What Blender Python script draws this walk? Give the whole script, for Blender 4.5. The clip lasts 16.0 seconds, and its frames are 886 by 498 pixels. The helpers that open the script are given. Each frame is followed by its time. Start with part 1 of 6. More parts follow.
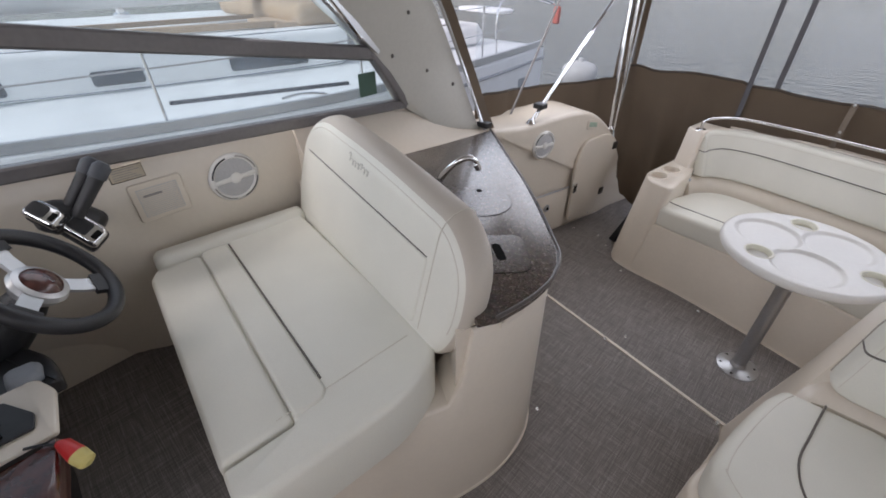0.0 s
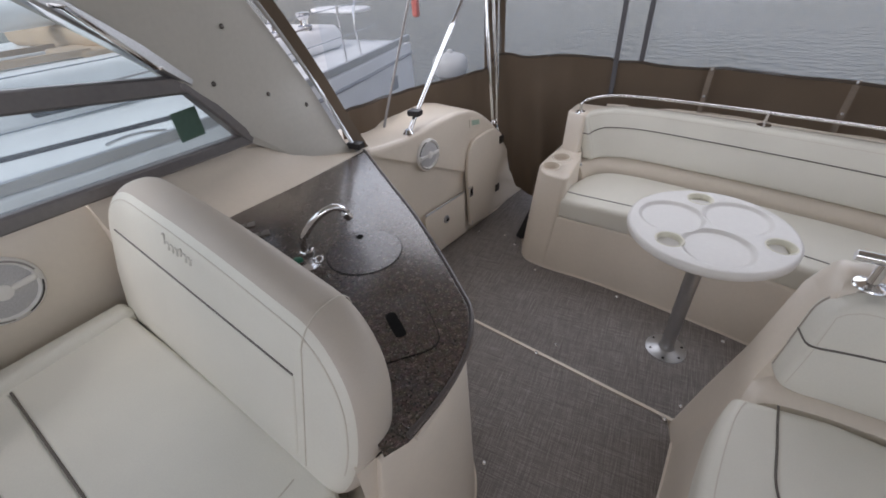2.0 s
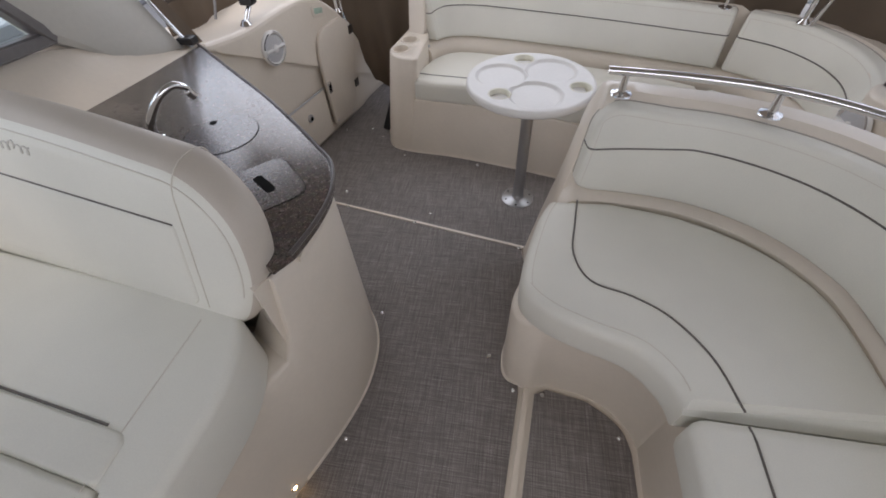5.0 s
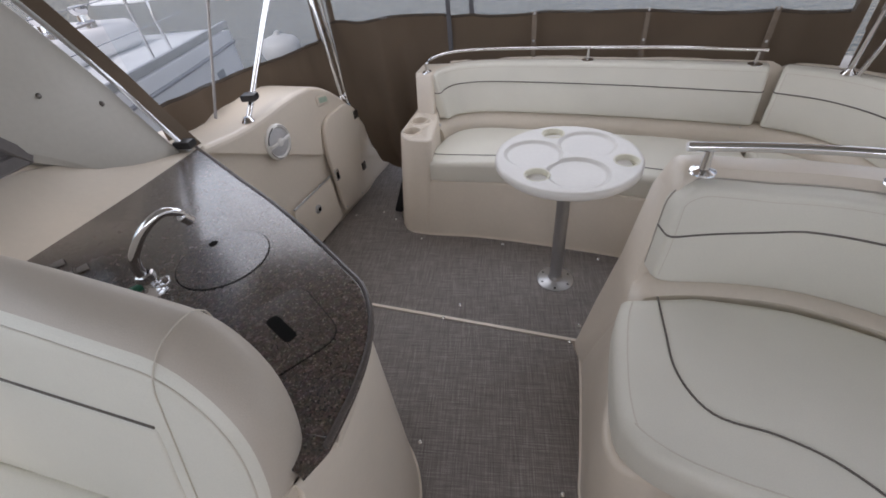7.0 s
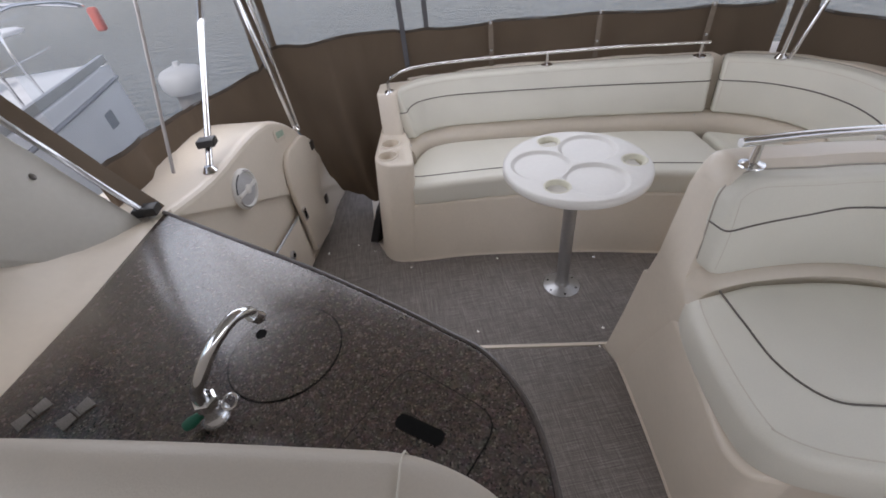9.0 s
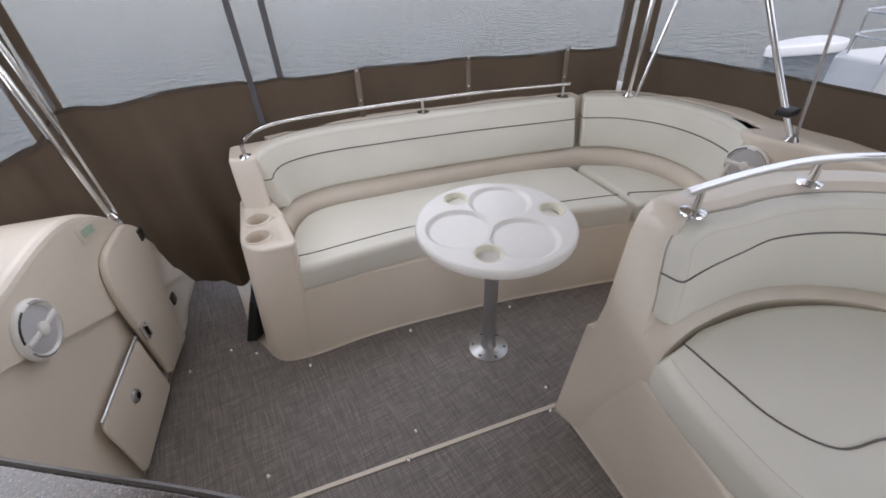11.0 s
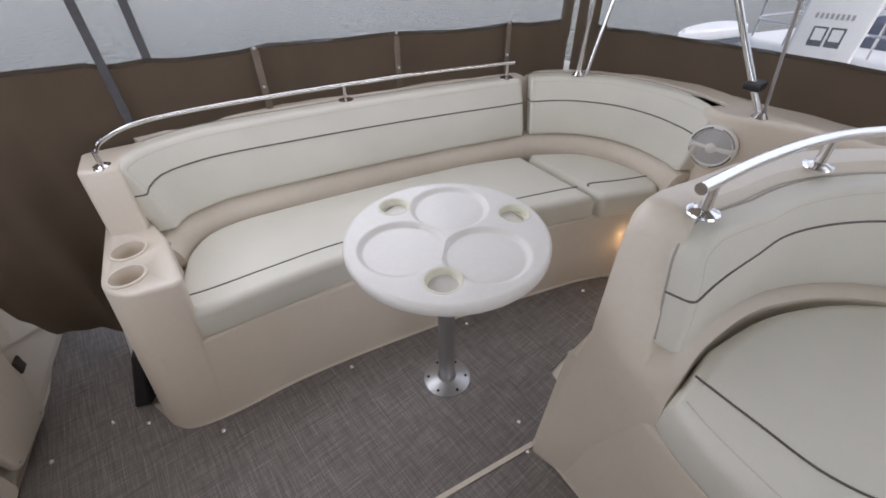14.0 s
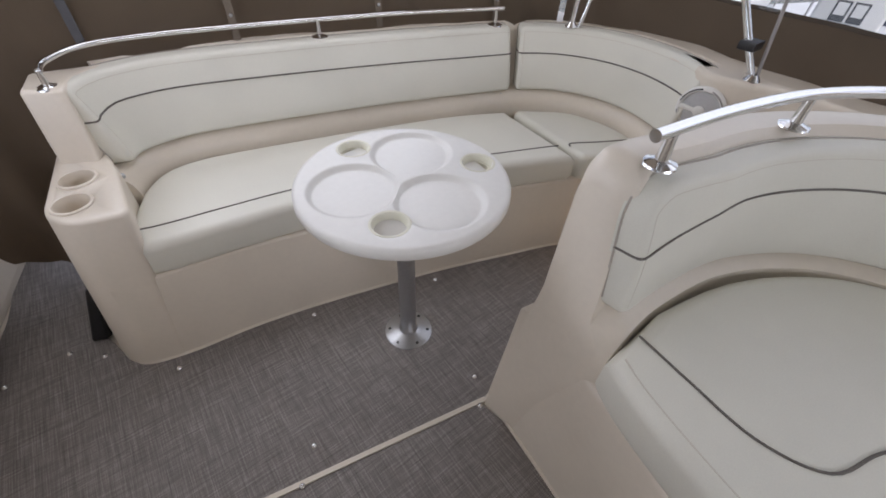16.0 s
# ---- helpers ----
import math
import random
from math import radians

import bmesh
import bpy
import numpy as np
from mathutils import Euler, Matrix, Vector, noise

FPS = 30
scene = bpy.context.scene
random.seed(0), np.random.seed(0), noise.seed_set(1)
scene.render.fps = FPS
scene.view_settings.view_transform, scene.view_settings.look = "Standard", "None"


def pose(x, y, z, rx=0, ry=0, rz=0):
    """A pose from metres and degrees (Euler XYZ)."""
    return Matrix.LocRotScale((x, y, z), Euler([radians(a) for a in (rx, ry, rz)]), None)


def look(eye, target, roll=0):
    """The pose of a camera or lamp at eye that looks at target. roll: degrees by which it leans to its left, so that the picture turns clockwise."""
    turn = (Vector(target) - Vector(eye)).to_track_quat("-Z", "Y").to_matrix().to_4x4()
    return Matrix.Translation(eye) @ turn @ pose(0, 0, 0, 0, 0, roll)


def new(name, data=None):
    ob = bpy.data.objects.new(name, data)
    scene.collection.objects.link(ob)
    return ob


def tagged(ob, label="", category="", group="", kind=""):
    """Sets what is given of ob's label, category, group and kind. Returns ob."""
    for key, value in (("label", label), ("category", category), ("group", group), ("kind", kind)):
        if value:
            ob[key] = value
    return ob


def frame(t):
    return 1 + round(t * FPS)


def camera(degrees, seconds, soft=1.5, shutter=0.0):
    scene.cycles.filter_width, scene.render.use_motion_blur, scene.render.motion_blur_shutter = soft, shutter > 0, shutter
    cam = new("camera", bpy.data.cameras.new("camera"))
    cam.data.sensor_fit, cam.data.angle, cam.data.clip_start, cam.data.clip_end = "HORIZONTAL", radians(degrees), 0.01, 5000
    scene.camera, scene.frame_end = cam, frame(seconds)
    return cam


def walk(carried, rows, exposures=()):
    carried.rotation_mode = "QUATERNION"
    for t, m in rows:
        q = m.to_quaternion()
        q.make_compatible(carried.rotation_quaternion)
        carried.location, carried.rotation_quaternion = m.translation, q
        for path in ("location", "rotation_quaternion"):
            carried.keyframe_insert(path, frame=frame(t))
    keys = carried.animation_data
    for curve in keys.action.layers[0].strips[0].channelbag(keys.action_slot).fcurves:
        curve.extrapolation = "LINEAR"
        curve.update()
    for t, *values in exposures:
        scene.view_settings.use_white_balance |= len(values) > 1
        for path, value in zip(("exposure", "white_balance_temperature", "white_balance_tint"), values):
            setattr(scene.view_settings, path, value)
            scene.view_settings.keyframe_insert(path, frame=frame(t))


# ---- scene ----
cam = camera(94.1, 16.0, 1.75)
PATH = [
    (0, (0.014, 0.006, 1.639), (-1.121, 1.178, 0.483), -0.3),
    (0.5, (-0.03, 0.073, 1.632), (-1.086, 1.319, 0.479), -0.3),
    (1, (-0.09, 0.175, 1.622), (-1.088, 1.47, 0.47), -1.8),
    (1.5, (-0.134, 0.264, 1.62), (-1.077, 1.593, 0.461), -2.8),
    (2, (-0.132, 0.337, 1.613), (-0.931, 1.739, 0.432), -4.4),
    (2.5, (-0.043, 0.261, 1.607), (-0.656, 1.687, 0.346), -4.9),
    (3, (0.034, 0.171, 1.586), (-0.433, 1.562, 0.227), -4.9),
    (3.5, (0.06, 0.106, 1.555), (-0.322, 1.431, 0.107), -4.3),
    (3.7, (0.061, 0.088, 1.549), (-0.287, 1.387, 0.068), -4.0),
    (5.8, (0.024, 0.127, 1.592), (-0.232, 1.447, 0.112), -2.6),
    (6, (0.001, 0.148, 1.591), (-0.256, 1.498, 0.138), -2.3),
    (6.5, (-0.055, 0.245, 1.569), (-0.331, 1.681, 0.206), -3.5),
    (7, (-0.145, 0.383, 1.521), (-0.42, 1.896, 0.241), -6.7),
    (7.5, (-0.241, 0.456, 1.526), (-0.501, 1.986, 0.265), -8.4),
    (8, (-0.339, 0.491, 1.539), (-0.533, 2.026, 0.272), -8.2),
    (8.5, (-0.469, 0.514, 1.537), (-0.527, 2.052, 0.26), -7.7),
    (9, (-0.541, 0.544, 1.546), (-0.432, 2.073, 0.261), -7.5),
    (9.5, (-0.597, 0.602, 1.55), (-0.356, 2.119, 0.268), -6.9),
    (10, (-0.636, 0.7, 1.549), (-0.157, 2.199, 0.314), -4.6),
    (10.2, (-0.637, 0.749, 1.554), (-0.063, 2.221, 0.328), -4.4),
    (12.3, (-0.563, 1.16, 1.418), (0.288, 2.5, 0.2), -1.4),
    (12.5, (-0.548, 1.18, 1.414), (0.318, 2.505, 0.191), -1.5),
    (13, (-0.52, 1.238, 1.389), (0.379, 2.537, 0.163), -1.8),
    (13.5, (-0.479, 1.268, 1.347), (0.459, 2.53, 0.111), -1.9),
    (14, (-0.462, 1.203, 1.383), (0.515, 2.43, 0.142), -1.0),
    (14.5, (-0.484, 1.088, 1.42), (0.51, 2.299, 0.176), 0.5),
    (15, (-0.454, 1.071, 1.421), (0.543, 2.28, 0.179), 0.7),
    (15.5, (-0.405, 1.113, 1.37), (0.565, 2.3, 0.086), 1.5),
    (16, (-0.368, 1.128, 1.32), (0.548, 2.267, -0.045), 2.6),
]
walk(cam, [(t, look(eye, target, roll)) for t, eye, target, roll in PATH], [(0.0, 0.32, 6400, 18), (2.0, 0.10, 6400, 18), (2.6, 0.18, 6400, 18), (3.5, 0.26, 6400, 18), (7.5, 0.16, 6400, 18), (9.4, 0.32, 6400, 18), (10.1, 0.42, 6400, 18), (12.5, 0.32, 6400, 18), (14.5, 0.40, 6400, 18), (16.0, 0.36, 6400, 18)])

# ---------------- world, sun, exposure ----------------
world = bpy.data.worlds.new("overcast_sky")
scene.world = world
world.use_nodes = True
wn, wl = world.node_tree.nodes, world.node_tree.links
sky = wn.new("ShaderNodeTexSky")
sky.sky_type = "NISHITA"
sky.sun_disc = False
sky.sun_elevation, sky.sun_rotation = radians(48), radians(200)
grey = wn.new("ShaderNodeHueSaturation")
grey.inputs["Saturation"].default_value = 0.36
wl.new(sky.outputs["Color"], grey.inputs["Color"])
wl.new(grey.outputs["Color"], wn["Background"].inputs["Color"])
wn["Background"].inputs["Strength"].default_value = 0.15

sun = new("sun", bpy.data.lights.new("sun", "SUN"))
sun.data.energy, sun.data.angle, sun.data.color = 1.5, radians(25), (1.0, 0.97, 0.93)
sun.rotation_euler = (radians(42), 0, radians(-20))


def lamp_area(name, centre, target, w, h, power, color=(1, 1, 1)):
    ob = new(name, bpy.data.lights.new(name, "AREA"))
    ob.data.shape, ob.data.size, ob.data.size_y = "RECTANGLE", w, h
    ob.data.energy, ob.data.color = power, color
    ob.matrix_world = look(centre, target)
    return ob


# skylight that comes in through the windscreen, the side windows and the aft curtains
lamp_area("windscreen_light", (0.0, -1.50, 1.75), (0.0, 1.2, 0.6), 2.4, 0.5, 11.0, (0.95, 0.98, 1.0))
lamp_area("aft_window_light", (0.0, 2.90, 1.52), (-0.2, 1.2, 0.2), 1.8, 0.8, 8.5, (0.93, 0.97, 1.0))
lamp_area("port_window_light", (1.50, 1.3, 1.55), (0.0, 1.2, 0.3), 1.8, 0.7, 2.4, (0.93, 0.97, 1.0))
lamp_area("starboard_window_light", (-1.50, 0.5, 1.45), (0.0, 0.9, 0.5), 1.2, 0.4, 1.4, (0.93, 0.97, 1.0))
lamp_area("starboard_curtain_light", (-1.38, 2.35, 1.45), (0.4, 1.3, 0.3), 1.0, 0.7, 4.2, (0.93, 0.97, 1.0))


# ---------------- materials ----------------
def mat(name, color, rough=0.5, metal=0.0, grain=0.0, scale=60.0, bump=0.0, bump_scale=200.0, stain=0.0, coat=0.0):
    """A plain surface with fine grain, large soft stains and a small relief."""
    m = bpy.data.materials.new(name)
    m.use_nodes = True
    n, l = m.node_tree.nodes, m.node_tree.links
    b = n["Principled BSDF"]
    b.inputs["Base Color"].default_value = (*color, 1)
    b.inputs["Roughness"].default_value, b.inputs["Metallic"].default_value = rough, metal
    b.inputs["Coat Weight"].default_value = coat
    co = n.new("ShaderNodeTexCoord")
    if grain or stain:
        fine, wide = n.new("ShaderNodeTexNoise"), n.new("ShaderNodeTexNoise")
        fine.inputs["Scale"].default_value, fine.inputs["Detail"].default_value = scale, 4
        wide.inputs["Scale"].default_value, wide.inputs["Detail"].default_value = 3.5, 5
        l.new(co.outputs["Object"], fine.inputs["Vector"])
        l.new(co.outputs["Object"], wide.inputs["Vector"])
        r1, r2 = n.new("ShaderNodeMapRange"), n.new("ShaderNodeMapRange")
        for r, s, src in ((r1, grain, fine), (r2, stain, wide)):
            r.inputs["From Min"].default_value, r.inputs["From Max"].default_value = 0.3, 0.7
            r.inputs["To Min"].default_value, r.inputs["To Max"].default_value = 1 - s, 1 + s * 0.5
            l.new(src.outputs["Fac"], r.inputs["Value"])
        mul = n.new("ShaderNodeMath")
        mul.operation = "MULTIPLY"
        l.new(r1.outputs["Result"], mul.inputs[0])
        l.new(r2.outputs["Result"], mul.inputs[1])
        vm = n.new("ShaderNodeVectorMath")
        vm.operation = "SCALE"
        vm.inputs[0].default_value = color
        l.new(mul.outputs["Value"], vm.inputs["Scale"])
        l.new(vm.outputs["Vector"], b.inputs["Base Color"])
        rr = n.new("ShaderNodeMapRange")
        rr.inputs["To Min"].default_value, rr.inputs["To Max"].default_value = max(rough - 0.08, 0.02), min(rough + 0.1, 1)
        l.new(wide.outputs["Fac"], rr.inputs["Value"])
        l.new(rr.outputs["Result"], b.inputs["Roughness"])
    if bump:
        bn, bu = n.new("ShaderNodeTexNoise"), n.new("ShaderNodeBump")
        bn.inputs["Scale"].default_value, bn.inputs["Detail"].default_value = bump_scale, 3
        bu.inputs["Strength"].default_value, bu.inputs["Distance"].default_value = bump, 0.01
        l.new(co.outputs["Object"], bn.inputs["Vector"])
        l.new(bn.outputs["Fac"], bu.inputs["Height"])
        l.new(bu.outputs["Normal"], b.inputs["Normal"])
    return m


GEL = mat("cream_gelcoat", (0.735, 0.664, 0.567), 0.32, grain=0.02, stain=0.05, bump=0.015, bump_scale=30, coat=0.15)
PANEL = mat("off_white_headliner", (0.52, 0.505, 0.46), 0.5, grain=0.03, stain=0.04)
VINYL = mat("ivory_vinyl", (0.76, 0.745, 0.665), 0.42, grain=0.03, scale=300, stain=0.05, bump=0.10, bump_scale=420)
CREASE = mat("ivory_vinyl_rolled_edge", (0.66, 0.62, 0.54), 0.45, grain=0.03, stain=0.05, bump=0.05, bump_scale=300)
WELT = mat("grey_beige_welt", (0.40, 0.36, 0.31), 0.5, grain=0.1)
TAPE = mat("pale_taupe_tape", (0.21, 0.168, 0.13), 0.75, grain=0.1, stain=0.1)
PIPING = mat("taupe_piping", (0.13, 0.115, 0.10), 0.5, grain=0.1)
PLASTIC = mat("white_plastic", (0.80, 0.79, 0.76), 0.3, grain=0.02, stain=0.04)
GRILLE = mat("grey_speaker_grille", (0.52, 0.52, 0.53), 0.5, grain=0.2, scale=400)
MESH = mat("pale_grey_mesh", (0.60, 0.59, 0.57), 0.6, grain=0.15, scale=400)
CHROME = mat("polished_steel", (0.78, 0.78, 0.79), 0.09, 1.0, grain=0.02, stain=0.05)
SILVER = mat("silver_paint", (0.62, 0.62, 0.62), 0.28, 0.6, grain=0.04, stain=0.06)
ALU = mat("brushed_aluminium", (0.55, 0.56, 0.58), 0.34, 1.0, grain=0.08, scale=150, stain=0.08)
BLACK = mat("black_plastic", (0.018, 0.018, 0.02), 0.4, grain=0.2)
FRAME = mat("grey_window_frame", (0.17, 0.16, 0.16), 0.4, 0.4, grain=0.08, stain=0.1)
WOODRED = mat("burl_wood", (0.09, 0.028, 0.022), 0.2, grain=0.5, scale=40, stain=0.4, coat=0.6)
RED = mat("red_plastic", (0.55, 0.03, 0.03), 0.35, grain=0.05)
YELLOW = mat("pale_yellow_plastic", (0.65, 0.55, 0.2), 0.4, grain=0.05)
DARK = mat("dark_recess", (0.01, 0.01, 0.01), 0.8, grain=0.2)
DARK.node_tree.nodes["Principled BSDF"].inputs["Specular IOR Level"].default_value = 0.1
GREENPL = mat("green_plastic", (0.02, 0.16, 0.10), 0.35, grain=0.1)
BOATWHITE = mat("white_boat_gelcoat", (0.87, 0.87, 0.865), 0.4, grain=0.03, stain=0.06)
TAN = mat("tan_canvas", (0.50, 0.38, 0.27), 0.8, grain=0.12, stain=0.15)
PORTGLASS = mat("smoked_glass", (0.05, 0.055, 0.06), 0.15, grain=0.1)
STUD = mat("dull_dark_steel", (0.16, 0.15, 0.14), 0.4, 0.8, grain=0.2)
STRAP = mat("grey_strap", (0.33, 0.31, 0.30), 0.7, grain=0.1)
ZIP = mat("grey_zipper_tape", (0.095, 0.095, 0.105), 0.7, grain=0.1)


def canvas_material():
    m = mat("taupe_canvas", (0.168, 0.130, 0.094), 0.85, grain=0.08, scale=500, stain=0.16, bump=0.30, bump_scale=22)
    n, l = m.node_tree.nodes, m.node_tree.links
    tl, mx = n.new("ShaderNodeBsdfTranslucent"), n.new("ShaderNodeMixShader")
    tl.inputs["Color"].default_value = (0.30, 0.22, 0.15, 1)
    mx.inputs["Fac"].default_value = 0.35
    l.new(n["Principled BSDF"].outputs["BSDF"], mx.inputs[1])
    l.new(tl.outputs["BSDF"], mx.inputs[2])
    l.new(mx.outputs["Shader"], n["Material Output"].inputs["Surface"])
    return m


CANVAS = canvas_material()
BINDING = mat("dark_taupe_binding", (0.075, 0.057, 0.043), 0.8, grain=0.1)


def carpet_material():
    """Woven vinyl: fine threads both ways, dark and light by chance."""
    m = bpy.data.materials.new("woven_grey_carpet")
    m.use_nodes = True
    n, l = m.node_tree.nodes, m.node_tree.links
    b = n["Principled BSDF"]
    b.inputs["Roughness"].default_value = 0.62
    co = n.new("ShaderNodeTexCoord")
    outs = []
    for sx, sy in ((5, 230), (230, 6), (14, 420), (420, 10)):
        mp, tx = n.new("ShaderNodeMapping"), n.new("ShaderNodeTexNoise")
        mp.inputs["Rotation"].default_value = (0, 0, radians(11))
        mp.inputs["Scale"].default_value = (sx, sy, 1)
        tx.inputs["Scale"].default_value, tx.inputs["Detail"].default_value = 1.0, 2
        l.new(co.outputs["Object"], mp.inputs["Vector"])
        l.new(mp.outputs["Vector"], tx.inputs["Vector"])
        outs.append(tx.outputs["Fac"])
    total = outs[0]
    for o in outs[1:]:
        ad = n.new("ShaderNodeMath")
        l.new(total, ad.inputs[0])
        l.new(o, ad.inputs[1])
        total = ad.outputs["Value"]
    ramp = n.new("ShaderNodeValToRGB")
    ramp.color_ramp.elements[0].position, ramp.color_ramp.elements[0].color = 0.34, (0.088, 0.077, 0.072, 1)
    ramp.color_ramp.elements[1].position, ramp.color_ramp.elements[1].color = 0.67, (0.40, 0.372, 0.355, 1)
    mid = ramp.color_ramp.elements.new(0.5)
    mid.color = (0.200, 0.179, 0.168, 1)
    quarter = n.new("ShaderNodeMath")
    quarter.operation = "MULTIPLY"
    quarter.inputs[1].default_value = 0.25
    l.new(total, quarter.inputs[0])
    l.new(quarter.outputs["Value"], ramp.inputs["Fac"])
    l.new(ramp.outputs["Color"], b.inputs["Base Color"])
    bu = n.new("ShaderNodeBump")
    bu.inputs["Strength"].default_value, bu.inputs["Distance"].default_value = 0.35, 0.004
    l.new(quarter.outputs["Value"], bu.inputs["Height"])
    l.new(bu.outputs["Normal"], b.inputs["Normal"])
    return m


CARPET = carpet_material()


def granite_material():
    m = bpy.data.materials.new("speckled_brown_stone")
    m.use_nodes = True
    n, l = m.node_tree.nodes, m.node_tree.links
    b = n["Principled BSDF"]
    b.inputs["Roughness"].default_value = 0.24
    b.inputs["Specular IOR Level"].default_value = 0.6
    b.inputs["Coat Weight"].default_value, b.inputs["Coat Roughness"].default_value, b.inputs["Coat IOR"].default_value = 0.55, 0.19, 1.6
    co, vo, no = n.new("ShaderNodeTexCoord"), n.new("ShaderNodeTexVoronoi"), n.new("ShaderNodeTexNoise")
    vo.inputs["Scale"].default_value = 340
    no.inputs["Scale"].default_value, no.inputs["Detail"].default_value = 60, 5
    l.new(co.outputs["Object"], vo.inputs["Vector"])
    l.new(co.outputs["Object"], no.inputs["Vector"])
    sep, ramp, mix = n.new("ShaderNodeSeparateColor"), n.new("ShaderNodeValToRGB"), n.new("ShaderNodeMix")
    l.new(vo.outputs["Color"], sep.inputs["Color"])
    ramp.color_ramp.interpolation = "CONSTANT"
    e = ramp.color_ramp.elements
    e[0].position, e[0].color = 0.0, (0.082, 0.062, 0.053, 1)
    e[1].position, e[1].color = 0.45, (0.120, 0.092, 0.080, 1)
    for p, c in ((0.72, (0.028, 0.023, 0.021, 1)), (0.86, (0.165, 0.132, 0.116, 1)), (0.95, (0.25, 0.21, 0.185, 1))):
        e.new(p).color = c
    l.new(sep.outputs["Red"], ramp.inputs["Fac"])
    mix.data_type = "RGBA"
    mix.blend_type = "MULTIPLY"
    mix.inputs["Factor"].default_value = 0.5
    l.new(ramp.outputs["Color"], mix.inputs[6])
    l.new(no.outputs["Color"], mix.inputs[7])
    l.new(mix.outputs[2], b.inputs["Base Color"])
    rr = n.new("ShaderNodeMapRange")
    rr.inputs["To Min"].default_value, rr.inputs["To Max"].default_value = 0.16, 0.34
    l.new(no.outputs["Fac"], rr.inputs["Value"])
    l.new(rr.outputs["Result"], b.inputs["Roughness"])
    return m


GRANITE = granite_material()


def clear_material(name, haze, tint=(1, 1, 1), rough=0.05):
    """Clear sheet: mostly see-through, some gloss, a little milky haze whose bluish white also paints in outdoor glare.
    """
    m = bpy.data.materials.new(name)
    m.use_nodes = True
    n, l = m.node_tree.nodes, m.node_tree.links
    n.remove(n["Principled BSDF"])
    tr, gl, df = n.new("ShaderNodeBsdfTransparent"), n.new("ShaderNodeBsdfGlossy"), n.new("ShaderNodeBsdfDiffuse")
    tr.inputs["Color"].default_value = (*tint, 1)
    gl.inputs["Roughness"].default_value = rough
    df.inputs["Color"].default_value = (0.72, 0.81, 0.94, 1)
    co, no, mr = n.new("ShaderNodeTexCoord"), n.new("ShaderNodeTexNoise"), n.new("ShaderNodeMapRange")
    no.inputs["Scale"].default_value, no.inputs["Detail"].default_value = 2.2, 5
    l.new(co.outputs["Object"], no.inputs["Vector"])
    mr.inputs["From Min"].default_value, mr.inputs["From Max"].default_value = 0.3, 0.7
    mr.inputs["To Min"].default_value, mr.inputs["To Max"].default_value = haze * 0.5, haze * 1.5
    l.new(no.outputs["Fac"], mr.inputs["Value"])
    m1, m2, fr = n.new("ShaderNodeMixShader"), n.new("ShaderNodeMixShader"), n.new("ShaderNodeFresnel")
    fr.inputs["IOR"].default_value = 1.12
    l.new(mr.outputs["Result"], m1.inputs["Fac"])
    l.new(tr.outputs["BSDF"], m1.inputs[1])
    l.new(df.outputs["BSDF"], m1.inputs[2])
    l.new(fr.outputs["Fac"], m2.inputs["Fac"])
    l.new(m1.outputs["Shader"], m2.inputs[1])
    l.new(gl.outputs["BSDF"], m2.inputs[2])
    l.new(m2.outputs["Shader"], n["Material Output"].inputs["Surface"])
    return m


# haze of the vinyl, set high to put in bright bluish daylight
CLEAR = clear_material("clear_vinyl", 0.13, (0.95, 0.98, 1.0), 0.12)
# haze here imitates the overexposed view outside, not cloudy glass
GLASS = clear_material("tinted_glass", 0.10, (0.93, 0.99, 0.99), 0.03)


def water_material():
    m = bpy.data.materials.new("grey_harbour_water")
    m.use_nodes = True
    n, l = m.node_tree.nodes, m.node_tree.links
    b = n["Principled BSDF"]
    b.inputs["Base Color"].default_value = (0.07, 0.10, 0.125, 1)
    b.inputs["Roughness"].default_value = 0.07
    co, w, w2, bu = n.new("ShaderNodeTexCoord"), n.new("ShaderNodeTexNoise"), n.new("ShaderNodeTexNoise"), n.new("ShaderNodeBump")
    mp = n.new("ShaderNodeMapping")
    mp.inputs["Scale"].default_value = (1.0, 1.9, 1.0)
    mp.inputs["Rotation"].default_value = (0, 0, 0.5)
    l.new(co.outputs["Object"], mp.inputs["Vector"])
    w.inputs["Scale"].default_value, w.inputs["Detail"].default_value = 2.4, 6
    w2.inputs["Scale"].default_value, w2.inputs["Detail"].default_value = 9.0, 3
    ad = n.new("ShaderNodeMath")
    ad.operation = "MULTIPLY_ADD"
    ad.inputs[1].default_value = 0.35
    l.new(mp.outputs["Vector"], w.inputs["Vector"])
    l.new(mp.outputs["Vector"], w2.inputs["Vector"])
    l.new(w2.outputs["Fac"], ad.inputs[0])
    l.new(w.outputs["Fac"], ad.inputs[2])
    bu.inputs["Strength"].default_value, bu.inputs["Distance"].default_value = 1.0, 1.2
    l.new(ad.outputs["Value"], bu.inputs["Height"])
    l.new(bu.outputs["Normal"], b.inputs["Normal"])
    return m


WATER = water_material()


# ---------------- building helpers ----------------
def mesh_of(bm, name, material, smooth=40):
    bmesh.ops.remove_doubles(bm, verts=bm.verts, dist=1e-5)
    caps = [f for f in bm.faces if len(f.verts) > 4]
    if caps:
        bmesh.ops.triangulate(bm, faces=caps, ngon_method="EAR_CLIP")
    bmesh.ops.recalc_face_normals(bm, faces=bm.faces)
    for f in bm.faces:
        f.smooth = smooth > 0
    for e in bm.edges:
        e.smooth = not (len(e.link_faces) == 2 and e.calc_face_angle(0) > radians(smooth))
    me = bpy.data.meshes.new(name)
    bm.to_mesh(me)
    bm.free()
    me.materials.append(material)
    return me


